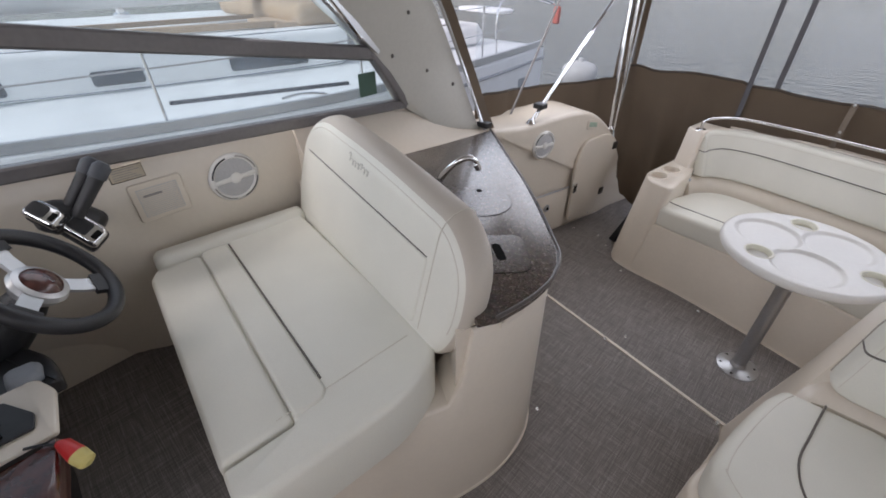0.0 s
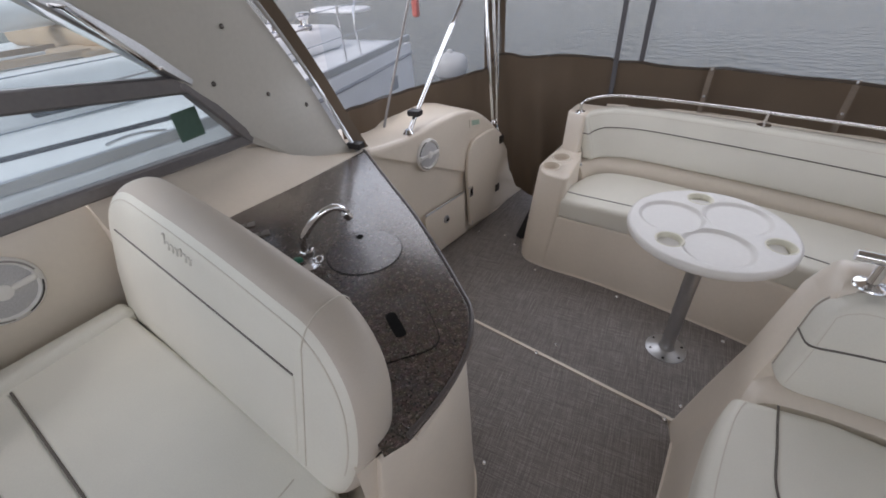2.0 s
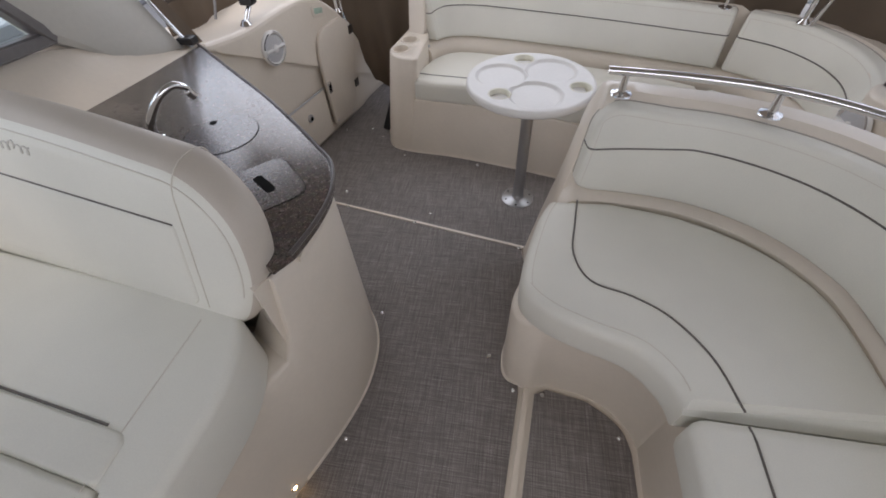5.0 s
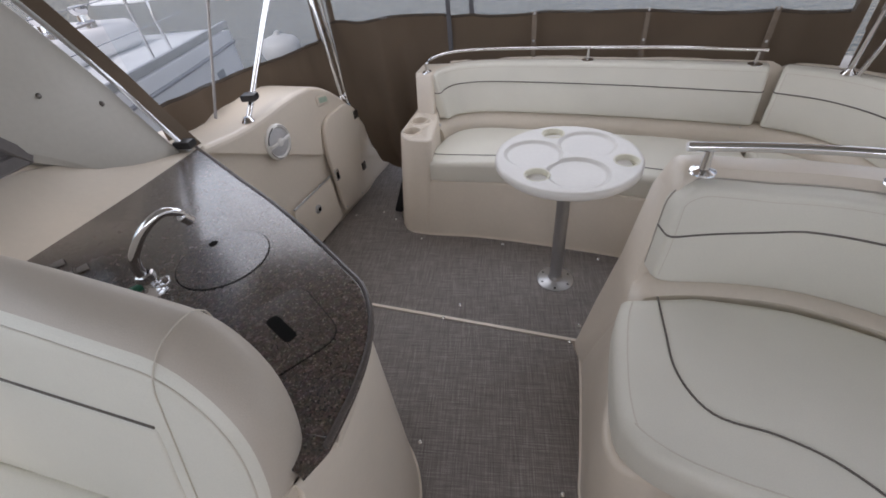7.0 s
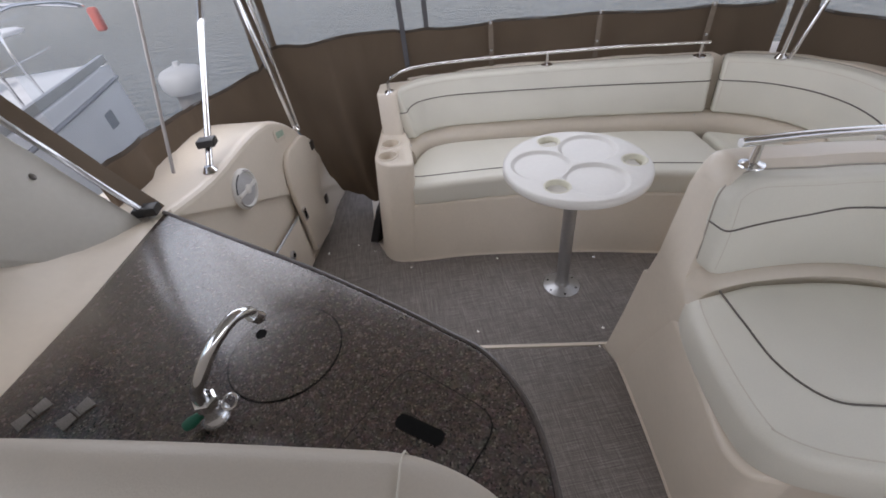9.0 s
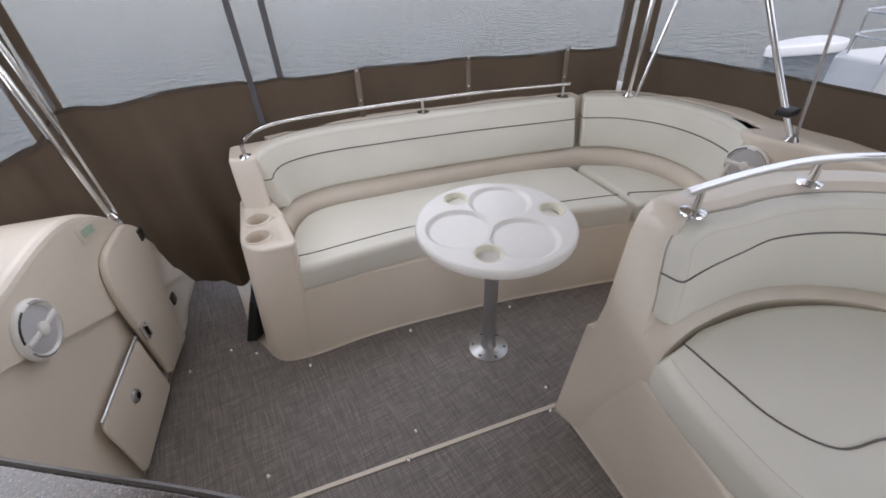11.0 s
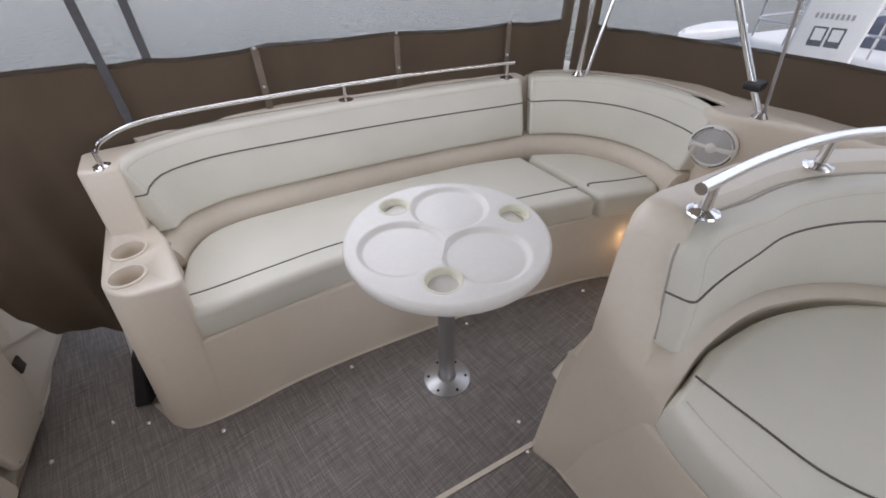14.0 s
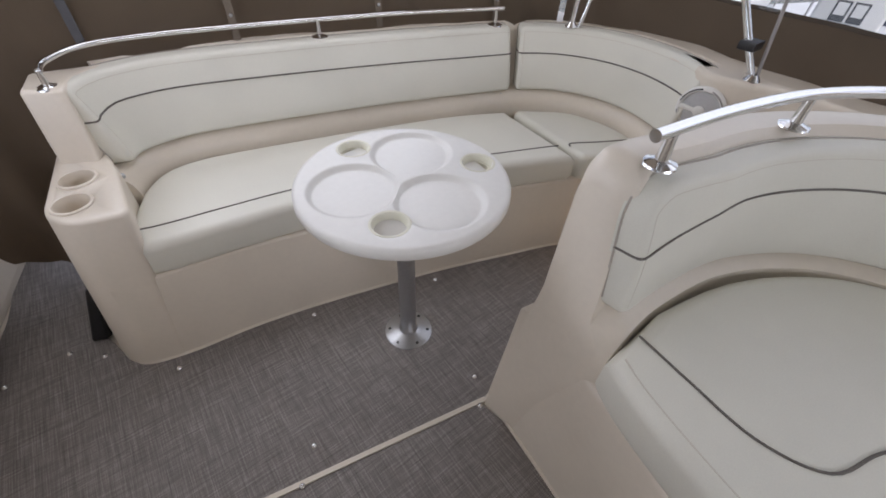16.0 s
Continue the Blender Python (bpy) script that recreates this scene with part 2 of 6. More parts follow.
def empty(name, at, label, category, group="", kind=""):
    """A thing: an Empty at its base, under which the parts hang."""
    ob = new(name)
    ob.location = at
    ob.empty_display_size = 0.05
    return tagged(ob, label, category, group, kind)


def part(name, bm, material, parent, label="", smooth=40):
    """One mesh, made in world coordinates, under a thing or under a part."""
    ob = new(name, mesh_of(bm, name, material, smooth))
    ob.parent = parent
    ob.matrix_parent_inverse = Matrix.Translation(-Vector(parent.location))
    return tagged(ob, label)


def single(name, bm, material, label, category="", group="", kind="", smooth=40):
    return tagged(new(name, mesh_of(bm, name, material, smooth)), label, category, group, kind)


def spline(pts, n=6, closed=False):
    """A smooth line through the points."""
    p = [Vector(q) for q in pts]
    out = []
    last = len(p) if closed else len(p) - 1
    for i in range(last):
        if closed:
            a, b, c, d = p[i - 1], p[i], p[(i + 1) % len(p)], p[(i + 2) % len(p)]
        else:
            a, b, c, d = p[max(i - 1, 0)], p[i], p[i + 1], p[min(i + 2, len(p) - 1)]
        for k in range(n):
            t = k / n
            out.append(0.5 * (2 * b + (c - a) * t + (2 * a - 5 * b + 4 * c - d) * t * t + (3 * b - a - 3 * c + d) * t ** 3))
    if not closed:
        out.append(p[-1])
    return out


def rounded(corners, n=5):
    """A closed outline with rounded corners; corners: (x, y, radius)."""
    out = []
    for i, (x, y, r) in enumerate(corners):
        p = Vector((x, y))
        a, b = Vector(corners[i - 1][:2]), Vector(corners[(i + 1) % len(corners)][:2])
        if r <= 0:
            out.append(p)
            continue
        u, v = (a - p), (b - p)
        s = min(r, u.length * 0.48, v.length * 0.48)
        p0, p2 = p + u.normalized() * s, p + v.normalized() * s
        for k in range(n + 1):
            t = k / n
            out.append(p0 * (1 - t) ** 2 + p * 2 * t * (1 - t) + p2 * t * t)
    return out


def slab(outline, z0, z1, bevel=0.0, seg=3, m=None, bm=None, top=True, bottom=True):
    """An upright block over an outline in x, y; its rims are rounded by bevel. m turns it into place."""
    bm = bm or bmesh.new()
    pts = []
    for p in outline:
        p = Vector((p[0], p[1]))
        if not pts or (p - pts[-1]).length > 0.0015:
            pts.append(p)
    if (pts[0] - pts[-1]).length < 0.0015:
        pts.pop()
    area = sum(pts[i - 1].x * pts[i].y - pts[i].x * pts[i - 1].y for i in range(len(pts)))
    if area < 0:
        pts.reverse()
    n = len(pts)
    nor = []
    for i in range(n):
        d1, d2 = (pts[i] - pts[i - 1]), (pts[(i + 1) % n] - pts[i])
        if d1.length < 1e-7:
            d1 = d2
        if d2.length < 1e-7:
            d2 = d1
        d = d1.normalized() + d2.normalized()
        d = d.normalized() if d.length > 1e-6 else d1.normalized()
        nor.append(Vector((d.y, -d.x)))
    rings = []
    steps = seg if bevel else 0
    if bottom and bevel:
        for k in range(steps):
            a = math.pi / 2 * k / steps
            rings.append((bevel * (1 - math.sin(a)), z0 + bevel * (1 - math.cos(a))))
    rings.append((0, z0 + (bevel if bottom else 0)))
    if z1 - z0 > 2 * bevel + 1e-6:
        rings.append((0, z1 - (bevel if top else 0)))
    if top and bevel:
        for k in range(1, steps + 1):
            a = math.pi / 2 * k / steps
            rings.append((bevel * (1 - math.cos(a)), z1 - bevel * (1 - math.sin(a))))
    P = np.array([(p.x, p.y) for p in pts])
    Q = np.roll(P, -1, axis=0)
    D = Q - P
    LL = np.maximum((D * D).sum(1), 1e-12)
    vs = []
    for o, z in rings:
        ring = P - np.array([(q.x, q.y) for q in nor]) * o
        if o > 1e-6:
            # points that the inset carries past a corner slide back to their neighbour
            t = np.clip((((ring[:, None] - P[None]) * D[None]).sum(2)) / LL[None], 0, 1)
            far = np.sqrt((((P[None] + t[:, :, None] * D[None]) - ring[:, None]) ** 2).sum(2)).min(1)
            good = np.where(far > o * 0.985)[0]
            if len(good) > 2:
                for i in range(n):
                    if far[i] <= o * 0.985:
                        k = good[np.argmin(np.minimum((good - i) % n, (i - good) % n))]
                        ring[i] = ring[k]
        vs.append([bm.verts.new((m @ Vector((x, y, z))) if m else (x, y, z)) for x, y in ring])
    for a, b in zip(vs, vs[1:]):
        for i in range(n):
            bm.faces.new((a[i - 1], a[i], b[i], b[i - 1]))
    bm.faces.new(vs[0][::-1])
    bm.faces.new(vs[-1])
    return bm


def box(x0, x1, y0, y1, z0, z1, bevel=0.0, m=None, bm=None):
    return slab([(x0, y0), (x1, y0), (x1, y1), (x0, y1)], z0, z1, bevel, 2, m, bm)


def tube(points, r, n=10, bm=None, caps=True):
    """A round bar along points; r may be one radius or one for each point."""
    bm = bm or bmesh.new()
    p = [Vector(q) for q in points]
    rs = r if isinstance(r, (list, tuple)) else [r] * len(p)
    up = Vector((0, 0, 1))
    rings, prev = [], None
    for i, c in enumerate(p):
        d = (p[min(i + 1, len(p) - 1)] - p[max(i - 1, 0)]).normalized()
        if prev is None:
            side = d.cross(up if abs(d.z) < 0.9 else Vector((1, 0, 0))).normalized()
        else:
            side = (prev - d * prev.dot(d)).normalized()
        prev = side
        other = d.cross(side)
        rings.append([bm.verts.new(c + (side * math.cos(2 * math.pi * k / n) + other * math.sin(2 * math.pi * k / n)) * rs[i]) for k in range(n)])
    for a, b in zip(rings, rings[1:]):
        for k in range(n):
            bm.faces.new((a[k - 1], a[k], b[k], b[k - 1]))
    if caps:
        bm.faces.new(rings[0][::-1])
        bm.faces.new(rings[-1])
    return bm


def lathe(profile, n=32, m=None, bm=None):
    """A turned shape; profile: (radius, height) from one end to the other."""
    bm = bm or bmesh.new()
    rings = []
    for r, z in profile:
        if r < 1e-6:
            rings.append([bm.verts.new(m @ Vector((0, 0, z)) if m else (0, 0, z))])
        else:
            rings.append([bm.verts.new((m @ Vector((r * math.cos(2 * math.pi * k / n), r * math.sin(2 * math.pi * k / n), z))) if m else
                                       (r * math.cos(2 * math.pi * k / n), r * math.sin(2 * math.pi * k / n), z)) for k in range(n)])
    for a, b in zip(rings, rings[1:]):
        for k in range(n):
            if len(a) == 1:
                if len(b) > 1:
                    bm.faces.new((a[0], b[k], b[k - 1]))
            elif len(b) == 1:
                bm.faces.new((a[k - 1], a[k], b[0]))
            else:
                bm.faces.new((a[k - 1], a[k], b[k], b[k - 1]))
    return bm


def normals2(path):
    out = []
    for i in range(len(path)):
        d = path[min(i + 1, len(path) - 1)] - path[max(i - 1, 0)]
        d = Vector((d.x, d.y)).normalized()
        out.append(Vector((-d.y, d.x)))
    return out


def sweep(path, profile, shrink=0.0, steps=4, bm=None, top=None):
    """A closed profile (offset to the left of the path, height) along a plan line; shrink rounds both ends by that length.
    top(i, share) may give a factor for the heights above the profile's lowest point."""
    bm = bm or bmesh.new()
    path = [Vector((p[0], p[1])) for p in path]
    nor = normals2(path)
    co = Vector((sum(p[0] for p in profile) / len(profile), sum(p[1] for p in profile) / len(profile)))
    z0 = min(p[1] for p in profile)
    stations = []
    d0, d1 = (path[1] - path[0]).normalized(), (path[-1] - path[-2]).normalized()
    if shrink:
        for k in range(steps):
            a = math.pi / 2 * k / steps
            stations.append((path[0] - d0 * shrink * math.cos(a), nor[0], shrink * (1 - math.sin(a)), 0.0))
    L = len(path) - 1
    for i, (p, q) in enumerate(zip(path, nor)):
        stations.append((p, q, 0.0, i / L))
    if shrink:
        for k in range(steps - 1, -1, -1):
            a = math.pi / 2 * k / steps
            stations.append((path[-1] + d1 * shrink * math.cos(a), nor[-1], shrink * (1 - math.sin(a)), 1.0))
    rings = []
    for p, q, s, share in stations:
        ring = []
        for o, z in profile:
            if top:
                z = z0 + (z - z0) * top(share)
            v = Vector((o, z)) - co
            v = v - v.normalized() * min(s, v.length * 0.9) if v.length > 1e-6 else v
            o2, z2 = v + co
            ring.append(bm.verts.new((p.x + q.x * o2, p.y + q.y * o2, z2)))
        rings.append(ring)
    n = len(profile)
    for a, b in zip(rings, rings[1:]):
        for k in range(n):
            bm.faces.new((a[k - 1], a[k], b[k], b[k - 1]))
    bm.faces.new(rings[0][::-1])
    bm.faces.new(rings[-1])
    return bm


class Pad:
    """A boxed upholstered pad bent along a plan line: square ends, rounded front edges and corners.
    off: distance of its back from the line, lean: how that grows with height (a function of the length along)."""

    def __init__(self, path, off, lean, z0, z1, thick, bev=0.016, r0=0.05, r1=0.05, puff=0.006, skew=0.0):
        self.p = [Vector((q[0], q[1])) for q in path]
        self.n = normals2(self.p)
        self.d = [0.0]
        for a, b in zip(self.p, self.p[1:]):
            self.d.append(self.d[-1] + (b - a).length)
        self.length = self.d[-1]
        self.off, self.lean, self.z0, self.z1, self.thick = off, lean, z0, z1, thick
        self.bev, self.r0, self.r1, self.puff, self.skew = bev, r0, r1, puff, skew
        L = self.length
        ends = [0.0] + [max(bev, r0, r1) * k / 9 for k in (0.15, 0.4, 0.8, 1.3, 2, 3, 4, 5.5, 7, 9)]
        n = max(6, int(L / 0.03))
        mid = [ends[-1] + (L - 2 * ends[-1]) * k / n for k in range(1, n)]
        self.s = ends + mid + [L - e for e in reversed(ends)]

    def span(self, s):
        dz = 0.0
        for d, r in ((s, self.r0), (self.length - s, self.r1)):
            if d < r:
                dz = max(dz, r - math.sqrt(max(0.0, r * r - (r - d) ** 2)))
        return self.z0 + dz * 0.5, self.z1 - dz

    def deep(self, s):
        d = min(s, self.length - s)
        return self.thick - (self.bev - math.sqrt(self.bev ** 2 - (self.bev - d) ** 2) if d < self.bev else 0.0)

    def at(self, s, z, out):
        i = max(k for k in range(len(self.d) - 1) if self.d[k] <= s + 1e-9)
        t = min(1.0, (s - self.d[i]) / max(self.d[i + 1] - self.d[i], 1e-9))
        p, q = self.p[i].lerp(self.p[i + 1], t), self.n[i].lerp(self.n[i + 1], t).normalized()
        o = self.off + self.lean(s) * (z - self.z0) - out
        v = p + q * o + Vector((q.y, -q.x)) * self.skew * (z - self.z0) * max(0.0, 1 - s / 0.25)
        return Vector((v.x, v.y, z))

    def front(self, s, z, out=0.0):
        zl, zh = self.span(s)
        return self.at(s, z, self.deep(s) + self.puff * math.sin(math.pi * min(1, max(0, (z - zl) / (zh - zl)))) + out)

    def mesh(self):
        bm = bmesh.new()
        rings = []
        for s in self.s:
            (zl, zh), t = self.span(s), self.deep(s)
            b = min(self.bev, t * 0.9, (zh - zl) / 2.2)
            prof = [(zl, -0.006)] + [(zl + b * (1 - math.cos(a)), t - b * (1 - math.sin(a))) for a in [math.pi / 2 * k / 4 for k in range(5)]]
            prof += [(zl + b + (zh - zl - 2 * b) * k / 8, t) for k in range(1, 8)]
            prof += [(zh - b * (1 - math.sin(a)), t - b * (1 - math.cos(a))) for a in [math.pi / 2 * k / 4 for k in range(5)]] + [(zh, -0.006)]
            ring = []
            for z, o in prof:
                u = (z - zl) / (zh - zl)
                w = 0.0015 * noise.noise(Vector((s * 5, z * 6, 2.0))) if 0.1 < u < 0.9 else 0.0
                ring.append(bm.verts.new(self.at(s, z, o + (self.puff * math.sin(math.pi * u) + w if o > 0 else 0))))
            rings.append(ring)
        n = len(rings[0])
        for a, b in zip(rings, rings[1:]):
            for k in range(n):
                bm.faces.new((a[k - 1], a[k], b[k], b[k - 1]))
        bm.faces.new(rings[0][::-1])
        bm.faces.new(rings[-1])
        return bm

    def build(self, name, parent, label, pipe, r=0.003):
        """The pad with its piping at the heights pipe(s), the welt against the shell and the stitched front seam."""
        ob = part(name, self.mesh(), VINYL, parent, label)
        L = self.length
        line = [self.at(0, pipe(0), self.deep(0) * k / 4) for k in range(5)]
        line += [self.front(s, pipe(s), 0.0004) for s in self.s[1:-1]]
        line += [self.at(L, pipe(L), self.deep(L) * (1 - k / 4)) for k in range(5)]
        part("piping", tube(line, r, 6), PIPING, ob)
        lo, hi = self.span(0)
        edge = [self.at(0, lo + (hi - lo) * k / 6, 0.002) for k in range(6)] + [self.at(s, self.span(s)[1], 0.002) for s in self.s]
        lo, hi = self.span(L)
        edge += [self.at(L, hi + (lo - hi) * k / 6, 0.002) for k in range(1, 7)]
        part("welt", tube(edge, 0.0028, 6), WELT, ob, "grey-beige welt against the shell")
        ins = self.bev + 0.004
        seam = [self.front(ins, self.span(ins)[0] + 0.02 + (self.span(ins)[1] - self.span(ins)[0] - 0.045) * k / 6, -0.0004) for k in range(7)]
        seam += [self.front(s, self.span(s)[1] - self.bev * 1.4, -0.0004) for s in self.s if s > ins]
        part("edge_seam", tube(seam, 0.0013, 5), CREASE, ob, "stitched seam along the front edge")
        return ob


def ribbon(path, width, thick, m=None, bm=None):
    """A flat strap along 3D points, width in the plane nearest to the horizontal side."""
    bm = bm or bmesh.new()
    p = [Vector(q) for q in path]
    rings = []
    for i, c in enumerate(p):
        d = (p[min(i + 1, len(p) - 1)] - p[max(i - 1, 0)]).normalized()
        side = m if m is not None else d.cross(Vector((0, 0, 1))).normalized()
        nrm = d.cross(side).normalized()
        rings.append([bm.verts.new(c + side * width / 2 * a + nrm * thick / 2 * b) for a, b in ((-1, -1), (1, -1), (1, 1), (-1, 1))])
    for a, b in zip(rings, rings[1:]):
        for k in range(4):
            bm.faces.new((a[k - 1], a[k], b[k], b[k - 1]))
    bm.faces.new(rings[0][::-1])
    bm.faces.new(rings[-1])
    return bm


def facing(at, direction, up=(0, 0, 1)):
    """A pose at a place whose z axis points along direction."""
    z = Vector(direction).normalized()
    x = Vector(up).cross(z).normalized()
    y = z.cross(x)
    return Matrix.Translation(at) @ Matrix((x, y, z)).transposed().to_4x4()


# ---------------- the boat's shell ----------------
FLOOR = single("floor", slab(rounded([(-2.1, -1.8, 0.05), (1.72, -1.8, 0.05), (1.72, 2.4, 0.3), (1.30, 3.15, 0.3), (-1.15, 3.62, 0.1), (-1.62, 3.4, 0.1), (-1.78, 2.2, 0.3), (-2.1, 0.4, 0.1)]), -1.16, -0.008), GEL, "cream gelcoat cockpit floor with carpets laid on it", kind="structure")

BARFOOT = spline([(-0.60, 0.20), (-0.50, 0.42), (-0.425, 0.64), (-0.405, 0.80), (-0.43, 0.96), (-0.52, 1.10), (-0.72, 1.30), (-1.00, 1.54), (-1.30, 1.80)], 5)
LOUNGEFOOT = spline([(0.20, 1.56), (0.165, 1.27), (0.130, 1.04), (0.112, 0.92), (0.135, 0.84), (0.215, 0.815)], 5)
BENCHFOOT = spline([(-0.74, 2.44), (-0.69, 2.355), (-0.55, 2.315), (-0.33, 2.295), (-0.10, 2.255), (0.16, 2.195), (0.43, 2.125), (0.71, 2.035), (0.98, 1.945), (1.28, 1.80)], 6)


def joint_y(x):
    """The line of the joint between the two carpets."""
    return 1.590 - 0.195 * x


def snap(x, y, parent, z=0.006):
    m = pose(x, y, z)
    return part("snap_button", lathe([(0, 0.007), (0.004, 0.0065), (0.0065, 0.004), (0.0085, 0.0015), (0.0095, 0)], 14, m), CHROME, parent, "small chrome snap button")


aft_outline = [(-0.99, joint_y(-0.99) + 0.009), (0.40, joint_y(0.40) + 0.009), (0.46, 1.70), (1.22, 1.76)]
aft_outline += [(p.x - 0.003, p.y - 0.004) for p in reversed(BENCHFOOT[:-4])]
aft_outline += [(-0.80, 2.60), (-0.82, 3.35), (-1.02, 3.35), (-1.075, 2.85), (-1.215, 2.28), (-1.31, 1.90)]
carpet_aft = empty("carpet", (0, 2.0, 0), "grey-brown woven vinyl carpet in the aft cockpit", "carpet", "cockpit carpets")
part("mat", slab(aft_outline, -0.008, 0.004, 0.003, 2), CARPET, carpet_aft)
for x, y in ((0.21, 1.637), (-0.341, 1.748), (-0.606, 2.268), (-0.803, 2.468), (-0.87, 1.87), (-1.08, 2.52), (-0.13, 2.215), (0.37, 2.09), (0.93, 1.89), (-0.90, 2.55)):
    snap(x, y, carpet_aft)

fwd_outline = [(0.165, joint_y(0.165) - 0.009)] + [(p.x - 0.006, p.y - 0.004) for p in LOUNGEFOOT[2:-2]] + [(0.183, 0.79), (0.105, -0.1), (0.105, -1.4), (-0.42, -1.4), (-0.48, 0.0)]
fwd_outline += [(p.x + 0.006, p.y) for p in BARFOOT[3:-13]] + [(-0.98, joint_y(-0.98) - 0.009)]
carpet_fwd = empty("carpet", (-0.1, 1.0, 0), "grey-brown woven vinyl carpet in the walkway", "carpet", "cockpit carpets")
part("mat", slab(fwd_outline, -0.008, 0.004, 0.003, 2), CARPET, carpet_fwd)
for x, y in ((-0.415, 1.663), (0.155, 1.545), (-0.44, 1.069), (0.057, 0.928), (0.162, 0.792), (-0.43, 0.52), (-0.82, 1.74)):
    snap(x, y, carpet_fwd)

nook = [(0.245, 0.79), (0.29, 0.815)] + [tuple(p) for p in spline([(0.44, 0.79), (0.53, 0.73), (0.575, 0.66), (0.585, 0.5), (0.585, -0.2)], 4)] + [(0.150, -0.2)]
carpet_nook = empty("carpet", (0.4, 0.5, 0), "small piece of grey-brown woven carpet before the lounge", "carpet", "cockpit carpets")
part("mat", slab(nook, -0.008, 0.004, 0.003, 2), CARPET, carpet_nook)
for x, y in ((0.275, 0.79), (0.545, 0.67)):
    snap(x, y, carpet_nook)

single("trim_carpet_joint", ribbon([(-0.99, joint_y(-0.99), 0.003), (0.19, joint_y(0.19), 0.003)], 0.015, 0.007), GEL, "pale moulded strip between the carpets", kind="structure")
single("trim_walkway", ribbon([(0.214, 0.81, 0.002), (0.168, 0.3, 0.002), (0.122, -0.2, 0.002)], 0.022, 0.010), GEL, "pale moulded strip beside the lounge", kind="structure")

# raised helm floor
helm_step = single("floor_helm", slab(rounded([(-2.1, -1.6, 0), (-0.62, -1.6, 0.05), (-0.62, 0.12, 0.05), (-2.1, 0.25, 0)]), -0.005, 0.246), GEL, "cream gelcoat helm platform", kind="structure")
carpet_helm = empty("carpet", (-1.2, -0.5, 0.25), "grey-brown woven carpet on the helm platform", "carpet", "cockpit carpets")
part("mat", slab([(-2.0, -1.5), (-0.66, -1.5), (-0.66, 0.12), (-1.98, 0.24)], 0.248, 0.258, 0.003, 2), CARPET, carpet_helm)

# starboard side of the cockpit, below the windscreen
bm = bmesh.new()
foot = spline([(-2.02, -0.9), (-1.95, -0.3), (-1.80, -0.03), (-1.70, 0.12), (-1.66, 0.5), (-1.63, 1.0), (-1.60, 1.38), (-1.53, 1.62), (-1.40, 1.80)], 5)
head = spline([(-1.62, -0.9), (-1.63, -0.3), (-1.64, -0.03), (-1.645, 0.12), (-1.64, 0.5), (-1.63, 1.0), (-1.61, 1.38), (-1.56, 1.62), (-1.47, 1.90)], 5)
rows = []
for p, q in zip(foot, head):
    zt = 1.12 - 0.068 * (q.y + 0.1) if q.y < 1.37 else 1.02 - 0.40 * (q.y - 1.37)
    rows.append([bm.verts.new((*c, z)) for c, z in ((p, -0.01), (p.lerp(q, 0.6), 0.45), (q, 0.75), (q, zt - 0.03), (q + Vector((-0.02, 0)), zt), (q + Vector((-0.12, 0)), zt + 0.004), (q + Vector((-0.12, 0)), -0.01))])
for a, b in zip(rows, rows[1:]):
    for k in range(7):
        bm.faces.new((a[k - 1], a[k], b[k], b[k - 1]))
bm.faces.new(rows[0])
bm.faces.new(rows[-1])
single("wall_starboard", bm, GEL, "cream gelcoat side wall beside the helm bench", kind="structure")

# starboard pillar of the hard top
def yz(outline, x0, x1, bevel=0.0, lean=0.0):
    """A block over an outline given as (y, z), between x0 and x1; lean moves it to port with height."""
    m = Matrix(((0, 0, 1, 0), (1, 0, 0, 0), (0, 1, 0, 0), (0, 0, 0, 1)))
    bm = slab(outline, x0, x1, bevel, 3, m)
    if lean:
        for v in bm.verts:
            v.co.x += lean * (v.co.z - 1.0)
    return bm


pillar = [tuple(p) for p in spline([(1.98, 0.77), (1.86, 0.98), (1.75, 1.18), (1.52, 1.52), (1.2, 1.9), (0.9, 2.1)], 4)]
pillar += [(0.2, 2.1)] + [tuple(p) for p in spline([(0.55, 1.86), (0.92, 1.55), (1.20, 1.30), (1.385, 1.03)], 4)] + [(1.6, 0.90)]
def twist(bm):
    """Turn the pillar's foot inboard and forward, towards the corner of the wet bar."""
    for v in bm.verts:
        w = min(1, max(0, (1.22 - v.co.z) / 0.35)) ** 1.3 * min(1, max(0, (v.co.y - 1.36) / 0.5))
        v.co.x += 0.20 * w
        v.co.y -= 0.165 * w
    return bm


def cut_rows(bm, n):
    """Give the panel inner rows, so that it bends smoothly."""
    for k in range(1, n):
        z = 0.77 + 0.5 * k / n
        bmesh.ops.bisect_plane(bm, geom=bm.verts[:] + bm.edges[:] + bm.faces[:], plane_co=(0, 0, z), plane_no=(0, 0, 1))
    return bm


arch = empty("pillar_starboard", (-1.6, 1.5, 0.9), "off-white moulded hard top pillar with snap studs", "pillar", kind="structure")
part("pillar_panel", twist(cut_rows(yz(pillar, -1.67, -1.585, 0.008, 0.10), 12)), PANEL, arch)
for y, z in ((1.305, 1.274), (1.529, 1.178), (1.72, 1.09), (1.40, 1.44), (1.18, 1.62)):
    part("snap_stud", twist(lathe([(0, 0.007), (0.005, 0.0065), (0.008, 0.003), (0.009, 0)], 14, facing((-1.584 + 0.10 * (z - 1), y, z), (1, 0, 0)))), STUD, arch)
edge = [(-1.56 + 0.1 * (p[1] - 1), p[0] + 0.012, p[1]) for p in pillar[:21]]
